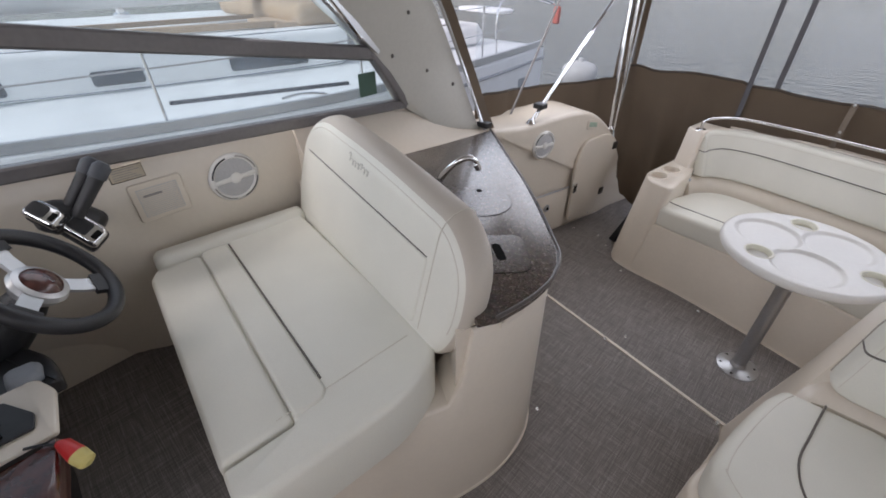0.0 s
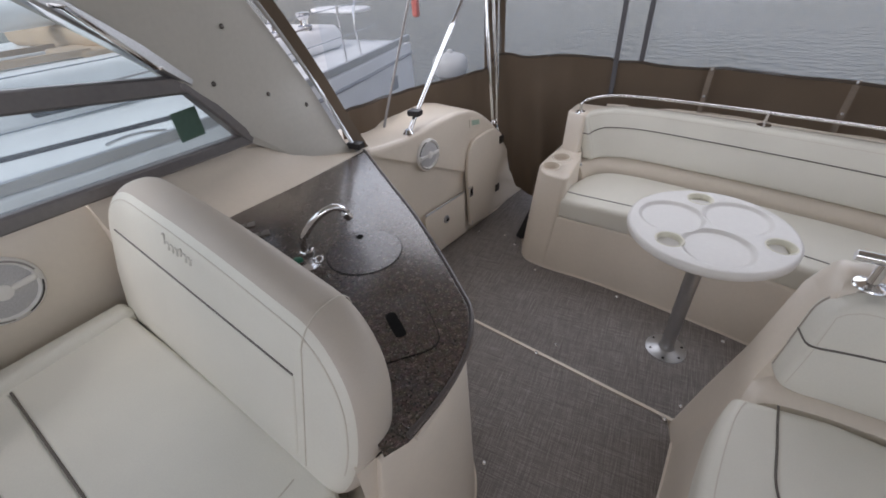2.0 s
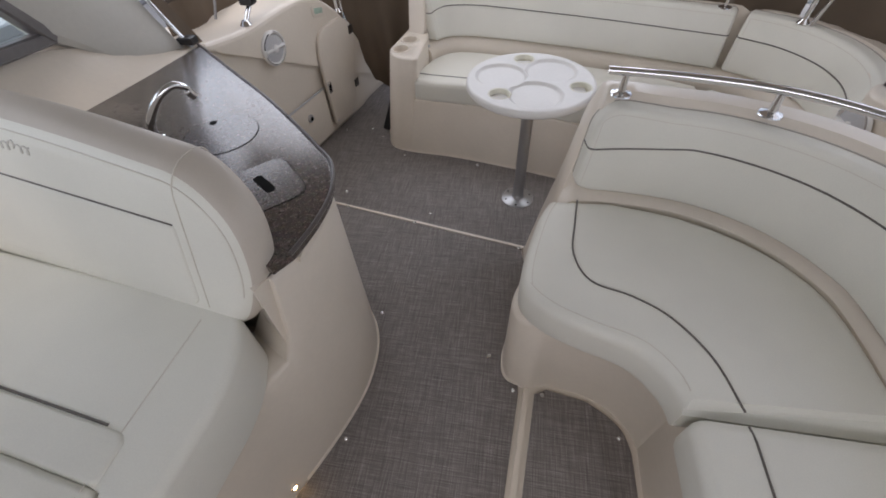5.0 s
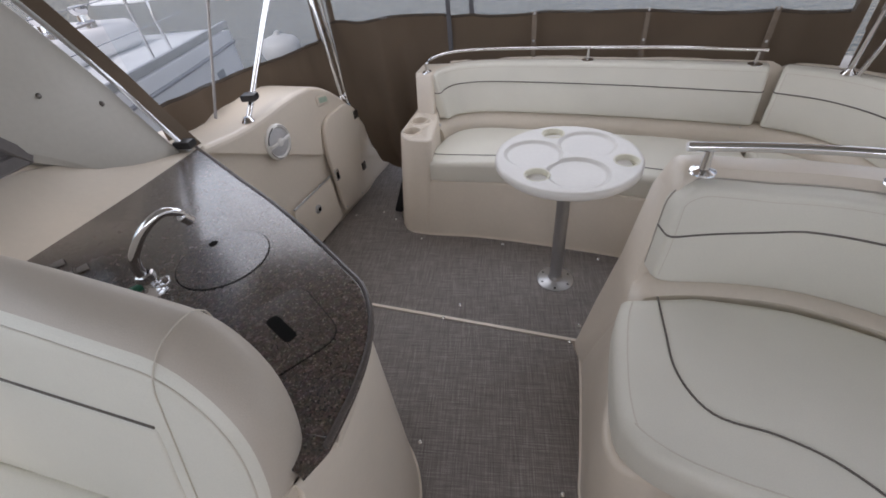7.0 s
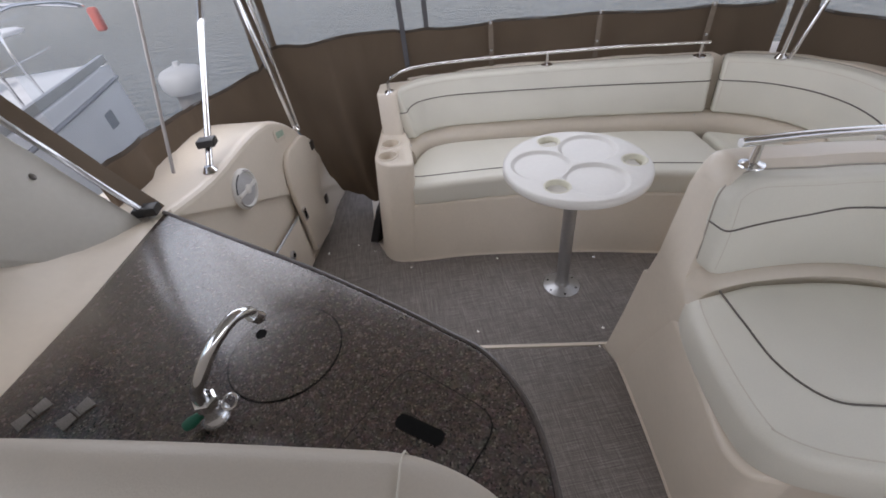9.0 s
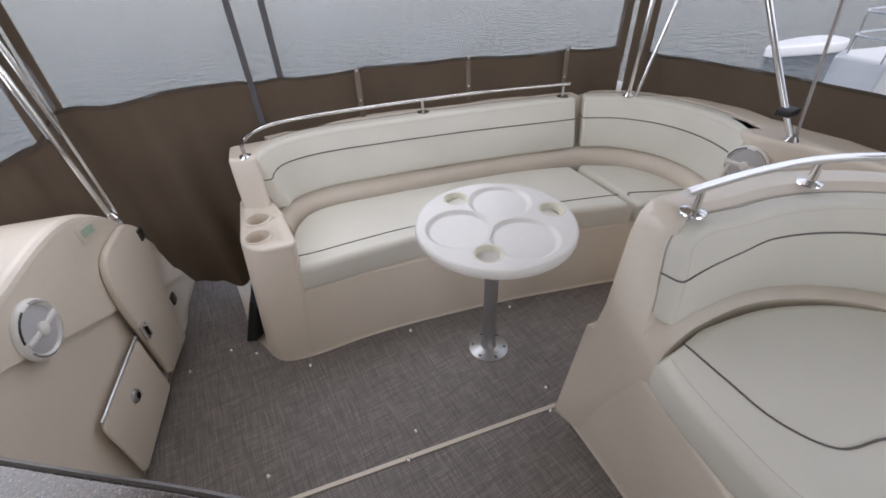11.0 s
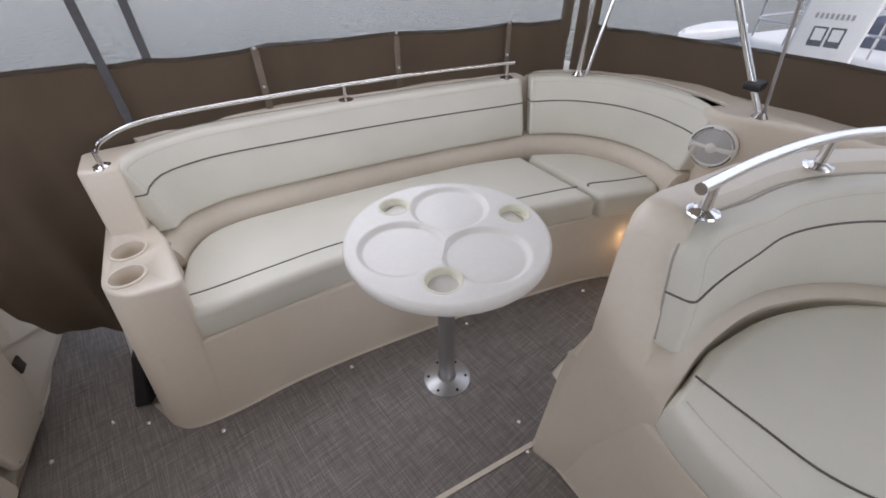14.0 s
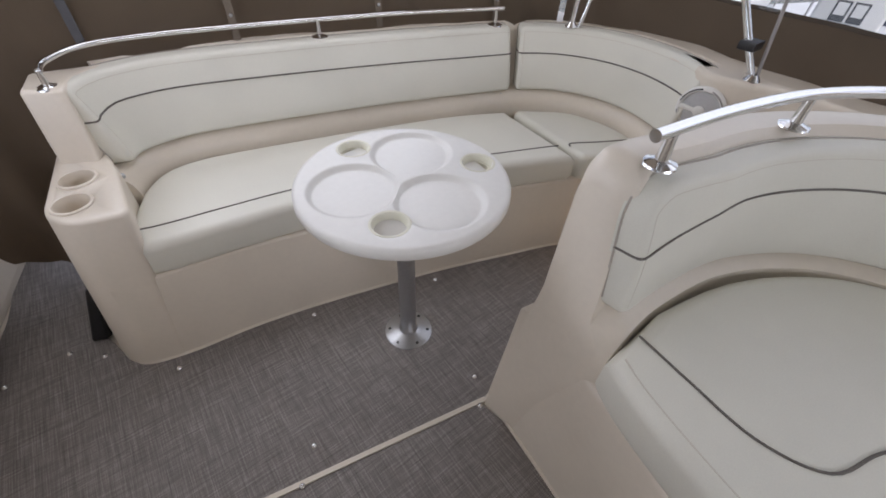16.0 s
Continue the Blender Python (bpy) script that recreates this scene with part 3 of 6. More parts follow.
part("edge_track", twist(tube(edge, 0.009, 8)), ALU, arch, "aluminium awning track")
part("canvas_edge", twist(ribbon([(a + 0.005, b + 0.035, c) for a, b, c in edge], 0.06, 0.006, Vector((0.1, 1.0, 0.3)).normalized())), CANVAS, arch, "taupe canvas edge fixed in the track")
part("clip", box(-1.415, -1.345, 1.755, 1.80, 0.872, 0.902, 0.006), BLACK, arch, "black strap clip")

# the wall that rises from the countertop to the pillar's foot
low = spline([(-1.50, 0.80, 0.865), (-1.445, 1.06, 0.865), (-1.385, 1.36, 0.865), (-1.335, 1.72, 0.865), (-1.325, 1.80, 0.865)], 5)
upp = spline([(-1.632, 0.80, 1.055), (-1.625, 1.10, 1.035), (-1.60, 1.38, 1.00), (-1.50, 1.64, 0.905), (-1.40, 1.80, 0.868)], 5)
bm = bmesh.new()
rows = []
for p, q in zip(low, upp):
    bow = [p.lerp(q, t) + Vector((-0.02 * math.sin(math.pi * t), 0, -0.012 * math.sin(math.pi * t))) for t in (0, 0.25, 0.5, 0.75, 1)]
    rows.append([bm.verts.new(v) for v in bow] + [bm.verts.new((q.x - 0.05, q.y, q.z + 0.004)), bm.verts.new((q.x - 0.05, q.y, 0.82)), bm.verts.new((p.x, p.y, 0.82))])
for a, b in zip(rows, rows[1:]):
    for k in range(8):
        bm.faces.new((a[k - 1], a[k], b[k], b[k - 1]))
bm.faces.new(rows[0])
bm.faces.new(rows[-1])
single("wall_wet_bar", bm, GEL, "cream gelcoat wall sloping up from the wet bar", kind="structure")

# windscreen side window and its frame
def beam(p0, p1, w, h, bm=None, roll=Vector((0, 0, 1))):
    a, b = Vector(p0), Vector(p1)
    d = (b - a).normalized()
    s = d.cross(roll).normalized()
    u = s.cross(d)
    bm = bm or bmesh.new()
    vs = [[bm.verts.new(c + s * w / 2 * i + u * h / 2 * j) for i, j in ((-1, -1), (1, -1), (1, 1), (-1, 1))] for c in (a, b)]
    for k in range(4):
        bm.faces.new((vs[0][k - 1], vs[0][k], vs[1][k], vs[1][k - 1]))
    bm.faces.new(vs[0][::-1])
    bm.faces.new(vs[1])
    bmesh.ops.bevel(bm, geom=bm.edges[:], offset=min(w, h) * 0.15, segments=1, affect="EDGES")
    return bm


win = empty("window_1", (-1.62, 0.6, 1.05), "grey-framed windscreen side window with tinted glass", "window", kind="structure")
part("window_frame", beam((-1.63, -0.9, 1.20), (-1.60, 1.40, 1.04), 0.05, 0.045), FRAME, win, "grey sill rail")
part("window_frame", beam((-1.60, -0.9, 1.64), (-1.585, 1.27, 1.285), 0.05, 0.058), FRAME, win, "grey middle rail")
part("window_frame", beam((-1.60, 1.40, 1.03), (-1.58, 1.20, 1.31), 0.05, 0.045), FRAME, win, "grey slanted end post")
part("window_frame", beam((-1.58, 1.24, 1.30), (-1.50, 0.50, 1.95), 0.05, 0.05), ALU, win, "pale slanted post")
part("grab_handle", tube([(-1.56, 1.16, 1.36), (-1.53, 1.12, 1.37), (-1.50, 0.95, 1.55), (-1.53, 0.93, 1.56)], 0.008, 8), CHROME, win)
pane = part("pane", yz([(-0.9, 1.20), (1.37, 1.06), (1.20, 1.29), (-0.9, 1.62)], -1.614, -1.610), GLASS, win)
pane.visible_shadow = False
pane = part("pane", yz([(-0.9, 1.66), (1.20, 1.32), (0.55, 1.92), (-0.9, 2.0)], -1.600, -1.596), GLASS, win)
pane.visible_shadow = False
part("sticker", box(-1.606, -1.603, 1.14, 1.235, 1.115, 1.215), mat("dark_green_sticker", (0.06, 0.12, 0.09), 0.6, grain=0.1), win, "dark green square sticker")

# starboard coaming with the transom gate; s runs aft along its face
CS, CD = Vector((-1.30, 1.90, 0)), Vector((0.2334, 0.9724, 0))
CN = Vector((0.9724, -0.2334, 0))


def coam(s, z, out=0.0):
    """A place on the coaming's face: s is its y coordinate, out stands proud of it."""
    return CS + CD * ((s - 1.90) / 0.9724) + CN * out + Vector((0, 0, z))


CM = Matrix((CD, Vector((0, 0, 1)), CN)).transposed().to_4x4()
CM.translation = CS


def on_coam(outline, o0, o1, bevel=0.0):
    return slab([((s - 1.90) / 0.9724, z) for s, z in outline], o0, o1, bevel, 3, CM)


coaming = [(1.72, -0.01), (1.72, 0.86)] + [tuple(p) for p in spline([(1.80, 0.86), (2.05, 0.835), (2.39, 0.85), (2.58, 0.82), (2.73, 0.73), (2.85, 0.61), (2.97, 0.44), (3.13, 0.18), (3.30, 0.05)], 4)] + [(3.35, -0.01)]
single("wall_coaming_starboard", on_coam(coaming, -0.42, 0.0, 0.025), GEL, "cream gelcoat coaming beside the transom walkway", kind="structure", smooth=10)

gate = empty("transom_gate", tuple(coam(2.62, 0.05)), "cream transom gate panel folded open against the coaming", "gate")
part("gate_panel", on_coam([tuple(p) for p in rounded([(2.50, 0.055, 0.03), (2.735, 0.03, 0.02), (2.80, 0.30, 0.02), (2.885, 0.56, 0.06), (2.78, 0.66, 0.06), (2.535, 0.655, 0.09), (2.485, 0.50, 0.1)])], 0.0, 0.028, 0.01), GEL, gate)
for s, z in ((2.84, 0.56), (2.80, 0.22)):
    part("hinge", slab([((a - 1.90) / 0.9724, b) for a, b in ((s - 0.02, z - 0.025), (s + 0.02, z - 0.025), (s + 0.02, z + 0.025), (s - 0.02, z + 0.025))], 0.026, 0.036, 0.003, 2, CM), mat("dark_steel", (0.12, 0.11, 0.10), 0.4, 0.9, grain=0.2), gate, "dark metal latch")
lt = part("latch", slab([((a - 1.90) / 0.9724, b) for a, b in ((2.485, 0.29), (2.52, 0.29), (2.52, 0.36), (2.485, 0.36))], 0.026, 0.042, 0.006, 2, CM), CHROME, gate, "chrome slide latch")
part("slot", slab([((a - 1.90) / 0.9724, b) for a, b in ((2.495, 0.305), (2.51, 0.305), (2.51, 0.345), (2.495, 0.345))], 0.041, 0.0435, 0, 2, CM), DARK, lt)
for s, z in ((2.52, 0.08), (2.71, 0.06)):
    part("screw", lathe([(0, 0.004), (0.004, 0.003), (0.006, 0)], 10, facing(coam(s, z, 0.028), CN)), ALU, gate)

hatch = empty("locker_hatch", tuple(coam(2.3, 0.03)), "cream locker hatch with a round lock", "hatch")
part("hatch_panel", on_coam([tuple(p) for p in rounded([(2.10, 0.02, 0.03), (2.47, 0.02, 0.02), (2.47, 0.325, 0.02), (2.10, 0.325, 0.03)])], 0.0, 0.012, 0.005), GEL, hatch)
part("piano_hinge", tube([coam(2.11, 0.333, 0.01), coam(2.47, 0.333, 0.01)], 0.006, 8), ALU, hatch, "thin metal hinge")
lk = part("lock", lathe([(0.0, 0.012), (0.018, 0.012), (0.024, 0.008), (0.026, 0)], 20, facing(coam(2.281, 0.225, 0.012), CN)), ALU, hatch, "round metal lock")
part("keyhole", lathe([(0, 0.0135), (0.012, 0.0135), (0.012, 0.010)], 14, facing(coam(2.281, 0.225, 0.012), CN)), DARK, lk)

badge = empty("name_badge", tuple(coam(2.60, 0.745)), "small oval raised badge with a pale green mark", "badge")
part("plate", on_coam([tuple(p) for p in rounded([(2.545, 0.72, 0.02), (2.655, 0.70, 0.02), (2.655, 0.765, 0.02), (2.545, 0.785, 0.02)])], 0.0, 0.004, 0.002), GEL, badge)
part("mark", on_coam([(2.565, 0.735), (2.635, 0.722), (2.635, 0.750), (2.565, 0.765)], 0.003, 0.0055), mat("pale_green_print", (0.40, 0.52, 0.42), 0.5, grain=0.2), badge)


def speaker(at, direction, r=0.088, group="cockpit loudspeakers"):
    m = facing(at, direction)
    sp = empty("loudspeaker", at, "round white marine loudspeaker with a grey grille", "loudspeaker", group)
    part("rim", lathe([(r, 0), (r, 0.006), (r * 0.94, 0.013), (r * 0.84, 0.016), (r * 0.80, 0.012), (r * 0.78, 0.006)], 40, m), PLASTIC, sp)
    part("grille", lathe([(0, 0.018), (r * 0.3, 0.0165), (r * 0.6, 0.012), (r * 0.81, 0.007)], 36, m), GRILLE, sp)
    for k in range(4):
        bm = bmesh.new()
        for i in range(7):
            a0, a1 = radians(k * 90 + 12 + i * 9.4), radians(k * 90 + 12 + (i + 1) * 9.4)
            q = [(r * 0.865, a0), (r * 0.92, a0), (r * 0.92, a1), (r * 0.865, a1)]
            bm.faces.new([bm.verts.new(m @ Vector((d * math.cos(a), d * math.sin(a), 0.0172 - (0.003 if d > r * 0.9 else 0)))) for d, a in q])
        part("slot", bm, BLACK if k % 2 else STRAP, sp)
    bar = slab([tuple(p) for p in rounded([(-r * 0.82, -r * 0.10, 0.004), (r * 0.82, -r * 0.10, 0.004), (r * 0.82, r * 0.10, 0.004), (-r * 0.82, r * 0.10, 0.004)])], 0.008, 0.020, 0.003, 2, m)
    part("badge_bar", bar, PLASTIC, sp)
    part("tweeter", lathe([(0, 0.026), (r * 0.12, 0.025), (r * 0.22, 0.021), (r * 0.25, 0.014)], 20, m), PLASTIC, sp)
    return sp


speaker(tuple(coam(2.18, 0.695, 0.0)), CN)
speaker((-1.640, 0.515, 0.925), (1, 0.02, 0.0), 0.098)

# vent grille and label plate beside the helm
vent = empty("vent_grille", (-1.64, 0.25, 0.93), "square cream vent grille with a fine grey mesh", "vent")
part("vent_frame", yz([tuple(p) for p in rounded([(0.165, 0.862, 0.012), (0.335, 0.862, 0.012), (0.335, 1.005, 0.012), (0.165, 1.005, 0.012)])], -1.65, -1.634, 0.004), GEL, vent)
part("vent_mesh", yz([(0.185, 0.880), (0.315, 0.880), (0.315, 0.985), (0.185, 0.985)], -1.636, -1.632), MESH, vent, "fine grey mesh")
for k in range(14):
    part("slat", yz([(0.188, 0.884 + k * 0.0072), (0.312, 0.884 + k * 0.0072), (0.312, 0.8875 + k * 0.0072), (0.188, 0.8875 + k * 0.0072)], -1.634, -1.6305), GEL, vent)
part("vent_lip", yz([(0.20, 0.955), (0.26, 0.955), (0.26, 0.961), (0.20, 0.961)], -1.632, -1.626), STRAP, vent)
plate = empty("warning_label", (-1.64, 0.19, 1.03), "beige instruction label with small dark print", "label")
part("plate", yz([(0.134, 1.024), (0.238, 1.024), (0.238, 1.076), (0.134, 1.076)], -1.650, -1.6395), mat("beige_label", (0.55, 0.48, 0.37), 0.5, grain=0.05), plate)
part("border", tube([(-1.6393, y, z) for y, z in ((0.136, 1.026), (0.236, 1.026), (0.236, 1.074), (0.136, 1.074), (0.136, 1.026))], 0.0016, 4), PIPING, plate)
for k in range(5):
    part("print_line", yz([(0.146, 1.033 + k * 0.008), (0.226 - 0.012 * (k % 3), 1.033 + k * 0.008), (0.226 - 0.012 * (k % 3), 1.0355 + k * 0.008), (0.146, 1.0355 + k * 0.008)], -1.640, -1.6388), STRAP, plate)

# ---------------- wet bar and helm bench base ----------------
barbody = [(-0.455, 0.60)] + [tuple(p) for p in spline([(-0.425, 0.68), (-0.418, 0.80), (-0.435, 0.93), (-0.52, 1.06), (-0.72, 1.25), (-1.00, 1.48), (-1.33, 1.745)], 5)] + [(-1.50, 1.70), (-1.57, 1.2), (-1.57, 0.80), (-0.60, 0.70)]
wet_bar = empty("wet_bar", (-0.9, 1.1, 0), "cream moulded wet bar cabinet behind the helm bench", "cabinet")
bm = slab(barbody, -0.008, 0.836, 0.0)
for v in bm.verts:
    v.co.x -= 0.03
    v.co.y -= 0.03
part("body", bm, GEL, wet_bar)
part("top_flange", slab([(p.x + 0.004, p.y + 0.003) for p in spline([(-0.425, 0.68), (-0.418, 0.80), (-0.435, 0.93), (-0.52, 1.06), (-0.72, 1.25), (-1.00, 1.48), (-1.33, 1.745)], 5)] + [(-1.36, 1.70), (-0.70, 0.75)], 0.812, 0.8355, 0.003, 2), GEL, wet_bar)

COUNTER = [(-0.452, 0.615)] + [tuple(p) for p in spline([(-0.425, 0.66), (-0.405, 0.78), (-0.408, 0.90), (-0.45, 1.01), (-0.52, 1.085), (-0.64, 1.20), (-0.82, 1.36), (-1.02, 1.52), (-1.335, 1.775)], 6)]
COUNTER += [(-1.385, 1.35), (-1.445, 1.06), (-1.50, 0.86), (-0.62, 0.69)]
# continuous outer skin from the helm bench base round to the wet bar, with a low ledge beside the seat
SKIN_HEAD = spline([(-0.67, 0.18), (-0.565, 0.40), (-0.456, 0.607), (-0.418, 0.78), (-0.432, 0.93), (-0.518, 1.06), (-0.72, 1.25), (-1.00, 1.48), (-1.325, 1.742)], 5)
skin = bmesh.new()
rows = []
for i, (p, q) in enumerate(zip(BARFOOT, SKIN_HEAD)):
    t = min(1.0, max(0.0, (i - 8.6) / 1.4))
    h = 0.525 + 0.03 * min(1, i / 8.6) + 0.281 * t
    inn = normals2(SKIN_HEAD)[i] * (0.16 - 0.12 * t)
    foot = p.lerp(q, h / 0.836)
    rim = [(p.lerp(q, 0.02), -0.008)] + [(p.lerp(q, h * k / 6 / 0.836), h * k / 6) for k in range(1, 6)]
    rim += [(foot, h - 0.012), (foot + inn.normalized() * 0.004, h - 0.004), (foot + inn.normalized() * 0.013, h), (foot + inn, h), (foot + inn, -0.008)]
    rows.append([skin.verts.new((c.x, c.y, z)) for c, z in rim])
for a, b in zip(rows, rows[1:]):
    for k in range(len(a)):
        skin.faces.new((a[k - 1], a[k], b[k], b[k - 1]))
skin.faces.new(rows[0])
skin.faces.new(rows[-1])
part("outer_skin", skin, GEL, wet_bar, "smooth curved outer skin with a ledge", smooth=50)

top = empty("countertop", (-0.9, 1.1, 0.84), "speckled dark brown stone countertop with a rounded edge", "countertop")
part("slab", slab(COUNTER, 0.836, 0.876, 0.010, 3), GRANITE, top)
part("edge_strip", tube([(x + 0.002, y - 0.002, 0.872) for x, y in COUNTER[1:-4]], 0.0065, 8), mat("stone_edge", (0.10, 0.085, 0.078), 0.3, grain=0.3, scale=200), top, "slightly paler rounded front edge")


def lid(name, outline, label):
    th = empty(name, (sum(p[0] for p in outline) / len(outline), sum(p[1] for p in outline) / len(outline), 0.876), label, "lid")
    part("gap", slab(outline, 0.8755, 0.8768, 0), DARK, th, "dark gap round the lid")
    c = Vector((th.location.x, th.location.y))
    inner = [c + (Vector(p) - c) * (1 - 0.0028 / (Vector(p) - c).length) for p in outline]
    part("lid_plate", slab(inner, 0.8756, 0.8782, 0), GRANITE, th, smooth=20)
    return th


SINK = Vector((-0.848, 1.110))
sink = lid("sink_lid", [(SINK.x + 0.116 * math.cos(a), SINK.y + 0.116 * math.sin(a)) for a in [2 * math.pi * k / 48 for k in range(48)]], "round speckled stone lid over the sink")
part("finger_hole", lathe([(0, 0.8792), (0.012, 0.8792), (0.012, 0.877)], 18, pose(-0.908, 1.166, 0)), DARK, sink)
STV = Matrix.Translation((-0.600, 0.880, 0)) @ pose(0, 0, 0, 0, 0, -44)
stove = lid("stove_lid", [tuple((STV @ Vector((p.x, p.y, 0))).xy) for p in rounded([(-0.10, -0.10, 0.03), (0.105, -0.10, 0.03), (0.105, 0.10, 0.05), (-0.10, 0.10, 0.04)])], "rounded square speckled stone lid over the stove")
part("hand_slot", slab([tuple(p) for p in rounded([(-0.045, -0.014, 0.013), (0.045, -0.014, 0.013), (0.045, 0.014, 0.013), (-0.045, 0.014, 0.013)])], 0.8786, 0.8792, 0, 1, Matrix.Translation((-0.595, 0.888, 0)) @ pose(0, 0, 0, 0, 0, -36)), DARK, stove)

TX, TY = -0.955, 0.988
tap = empty("faucet", (TX, TY, 0.876), "chrome gooseneck faucet with a green lever", "faucet")
part("base", lathe([(0.026, 0.876), (0.026, 0.881), (0.021, 0.888), (0.017, 0.895), (0.016, 0.930), (0.0, 0.936)], 24, pose(TX, TY, 0)), CHROME, tap)
part("collar", lathe([(0.016, 0.915), (0.021, 0.918), (0.021, 0.935), (0.016, 0.938)], 6, pose(TX + 0.003, TY, 0)), CHROME, tap, smooth=20)
neck = spline([(TX, TY, 0.92), (-0.945, 0.978, 0.965), (-0.920, 0.974, 1.008), (-0.885, 0.995, 1.055), (-0.853, 1.025, 1.076), (-0.840, 1.050, 1.062), (-0.838, 1.062, 1.042)], 6)
part("spout", tube(neck, [0.0125 - 0.004 * k / (len(neck) - 1) for k in range(len(neck))], 14), CHROME, tap)
part("aerator", tube([(-0.840, 1.056, 1.048), (-0.837, 1.068, 1.026)], 0.012, 14), CHROME, tap)
part("ring_handle", tube([(TX + 0.033 + 0.013 * math.cos(a), TY + 0.006 + 0.013 * math.sin(a), 0.905 + 0.004 * math.sin(a)) for a in [k / 16 * 6.2832 for k in range(17)]], 0.0028, 8, caps=False), CHROME, tap)
part("lever", tube([(TX - 0.012, TY - 0.008, 0.905), (TX - 0.03, TY - 0.018, 0.900), (TX - 0.040, TY - 0.022, 0.897)], [0.007, 0.011, 0.009], 10), GREENPL, tap, "dark green lever")

for k, (x, y) in enumerate(((-1.325, 1.070), (-1.235, 1.052))):
    sw = empty("folding_hinge", (x, y, 0.877), "speckled grey folding hinge plate on the countertop", "hinge", "countertop hinges")
    M = pose(x, y, 0, 0, 0, 52)
    for j in (-1, 1):
        part("leaf", slab([(0.004 * j, -0.013), (0.030 * j, -0.017), (0.030 * j, 0.017), (0.004 * j, 0.013)], 0.8762, 0.880, 0.001, 2, M), mat("grey_speckled_metal", (0.22, 0.20, 0.185), 0.45, grain=0.35, scale=300), sw)
    part("pin", tube([M @ Vector((0, -0.016, 0.879)), M @ Vector((0, 0.016, 0.879))], 0.003, 8), PIPING, sw)

# helm bench: moulded seat base, cushions, backrest
bench_base = empty("helm_bench", (-1.1, 0.3, 0), "ivory vinyl helm bench on a cream moulded base", "bench")
basefoot = [(-0.66, 0.05)] + [tuple(p) for p in BARFOOT[2:17]] + [(-0.50, 0.66), (-1.62, 0.78), (-1.66, 0.18)]
bm = slab(basefoot, -0.008, 0.50, 0.02, 3, bottom=False)
for v in bm.verts:
    if v.co.x > -0.8:
        v.co.x -= 0.09 + 0.06 * max(v.co.z, 0)
part("base", bm, GEL, bench_base, "cream gelcoat seat base")
part("back_riser", slab([(-0.60, 0.66), (-0.56, 0.70), (-0.62, 0.76), (-1.57, 0.88), (-1.60, 0.76)], 0.48, 0.836, 0.012, 3), GEL, bench_base)

HB = pose(-0.60, -0.005, 0, 0, 0, -7.0)


def hb(x, y):
    return (HB @ Vector((x, y, 0))).xy


def crowned(bm, m, xr=0.02, yf=None, drop=0.020):
    """Round the outer rims of a cushion softly, towards the port end and the front."""
    mi = m.inverted()
    for v in bm.verts:
        q = mi @ v.co
        if q.z > 0.60:
            if q.x > xr:
                v.co.z -= drop * min(1.3, (q.x - xr) / 0.065) ** 2
            if yf is not None and q.y < yf:
                v.co.z -= drop * min(1.3, (yf - q.y) / 0.06) ** 2
            v.co.z += 0.003 * noise.noise(Vector((q.x * 7, q.y * 7, 1.0)))
    return bm


cushion = rounded([(-0.93, 0.163, 0.01), (-0.054, 0.163, 0.012), (-0.054, -0.010, 0.012), (0.066, -0.010, 0.07), (0.056, 0.42, 0.11), (-0.02, 0.580, 0.06), (-1.01, 0.580, 0.03), (-1.01, 0.163, 0.02)])
seat = part("seat", crowned(slab(cushion, 0.53, 0.737, 0.020, 5, HB), HB, 0.03, 0.05), VINYL, bench_base, "ivory vinyl seat cushion with a padded end")
part("bolster", crowned(slab(rounded([(-0.93, -0.012, 0.04), (-0.063, -0.012, 0.014), (-0.063, 0.165, 0.014), (-0.93, 0.165, 0.02)]), 0.53, 0.739, 0.018, 6, HB), HB, 0.03, 0.05), VINYL, seat, "front bolster with rounded edge")
part("side_roll", slab(rounded([(-1.045, 0.02, 0.03), (-0.935, 0.02, 0.04), (-0.935, 0.17, 0.03), (-0.96, 0.60, 0.03), (-1.045, 0.60, 0.03)]), 0.54, 0.760, 0.04, 5, HB), VINYL, seat, "padded roll along the wall")
part("strip", slab(rounded([(-0.93, 0.168, 0.012), (-0.062, 0.168, 0.015), (-0.070, 0.262, 0.03), (-0.93, 0.262, 0.01)]), 0.72, 0.7445, 0.008, 4, HB), VINYL, seat, "raised strip behind the bolster")
part("seam_piping", tube([(*hb(-0.93 + 0.80 * k / 12, 0.2665), 0.7378) for k in range(13)], 0.003, 6), PIPING, seat)

part("end_seam", tube([(-0.645 - 0.022 * k / 8, 0.535 - 0.40 * k / 8, 0.7372) for k in range(9)], 0.0016, 6), CREASE, seat, "stitched seam of the padded end")
BK = Matrix.Translation((-0.462, 0.522, 0.70)) @ pose(0, 0, 0, 0, 0, -9.5)
SH = Matrix(((1, 0, 0, 0), (0, 0.28, 1, 0), (0, 1, 0, 0), (0, 0, 0, 1)))
outline = rounded([(-1.13, -0.036, 0.06), (-0.08, -0.018, 0.12), (-0.015, 0.13, 0.13), (-0.035, 0.29, 0.14), (-0.14, 0.39, 0.14), (-0.55, 0.435, 0.2), (-0.98, 0.452, 0.12), (-1.13, 0.37, 0.14), (-1.165, 0.14, 0.12)], 7)
back = part("backrest", slab(outline, 0.0, 0.125, 0.055, 6, BK @ SH), VINYL, bench_base, "ivory vinyl backrest with rounded ends")
back.data.materials.append(mat("beige_vinyl", (0.55, 0.495, 0.425), 0.45, grain=0.03, scale=300, stain=0.05, bump=0.10, bump_scale=420))
to_back = (BK @ SH).inverted()
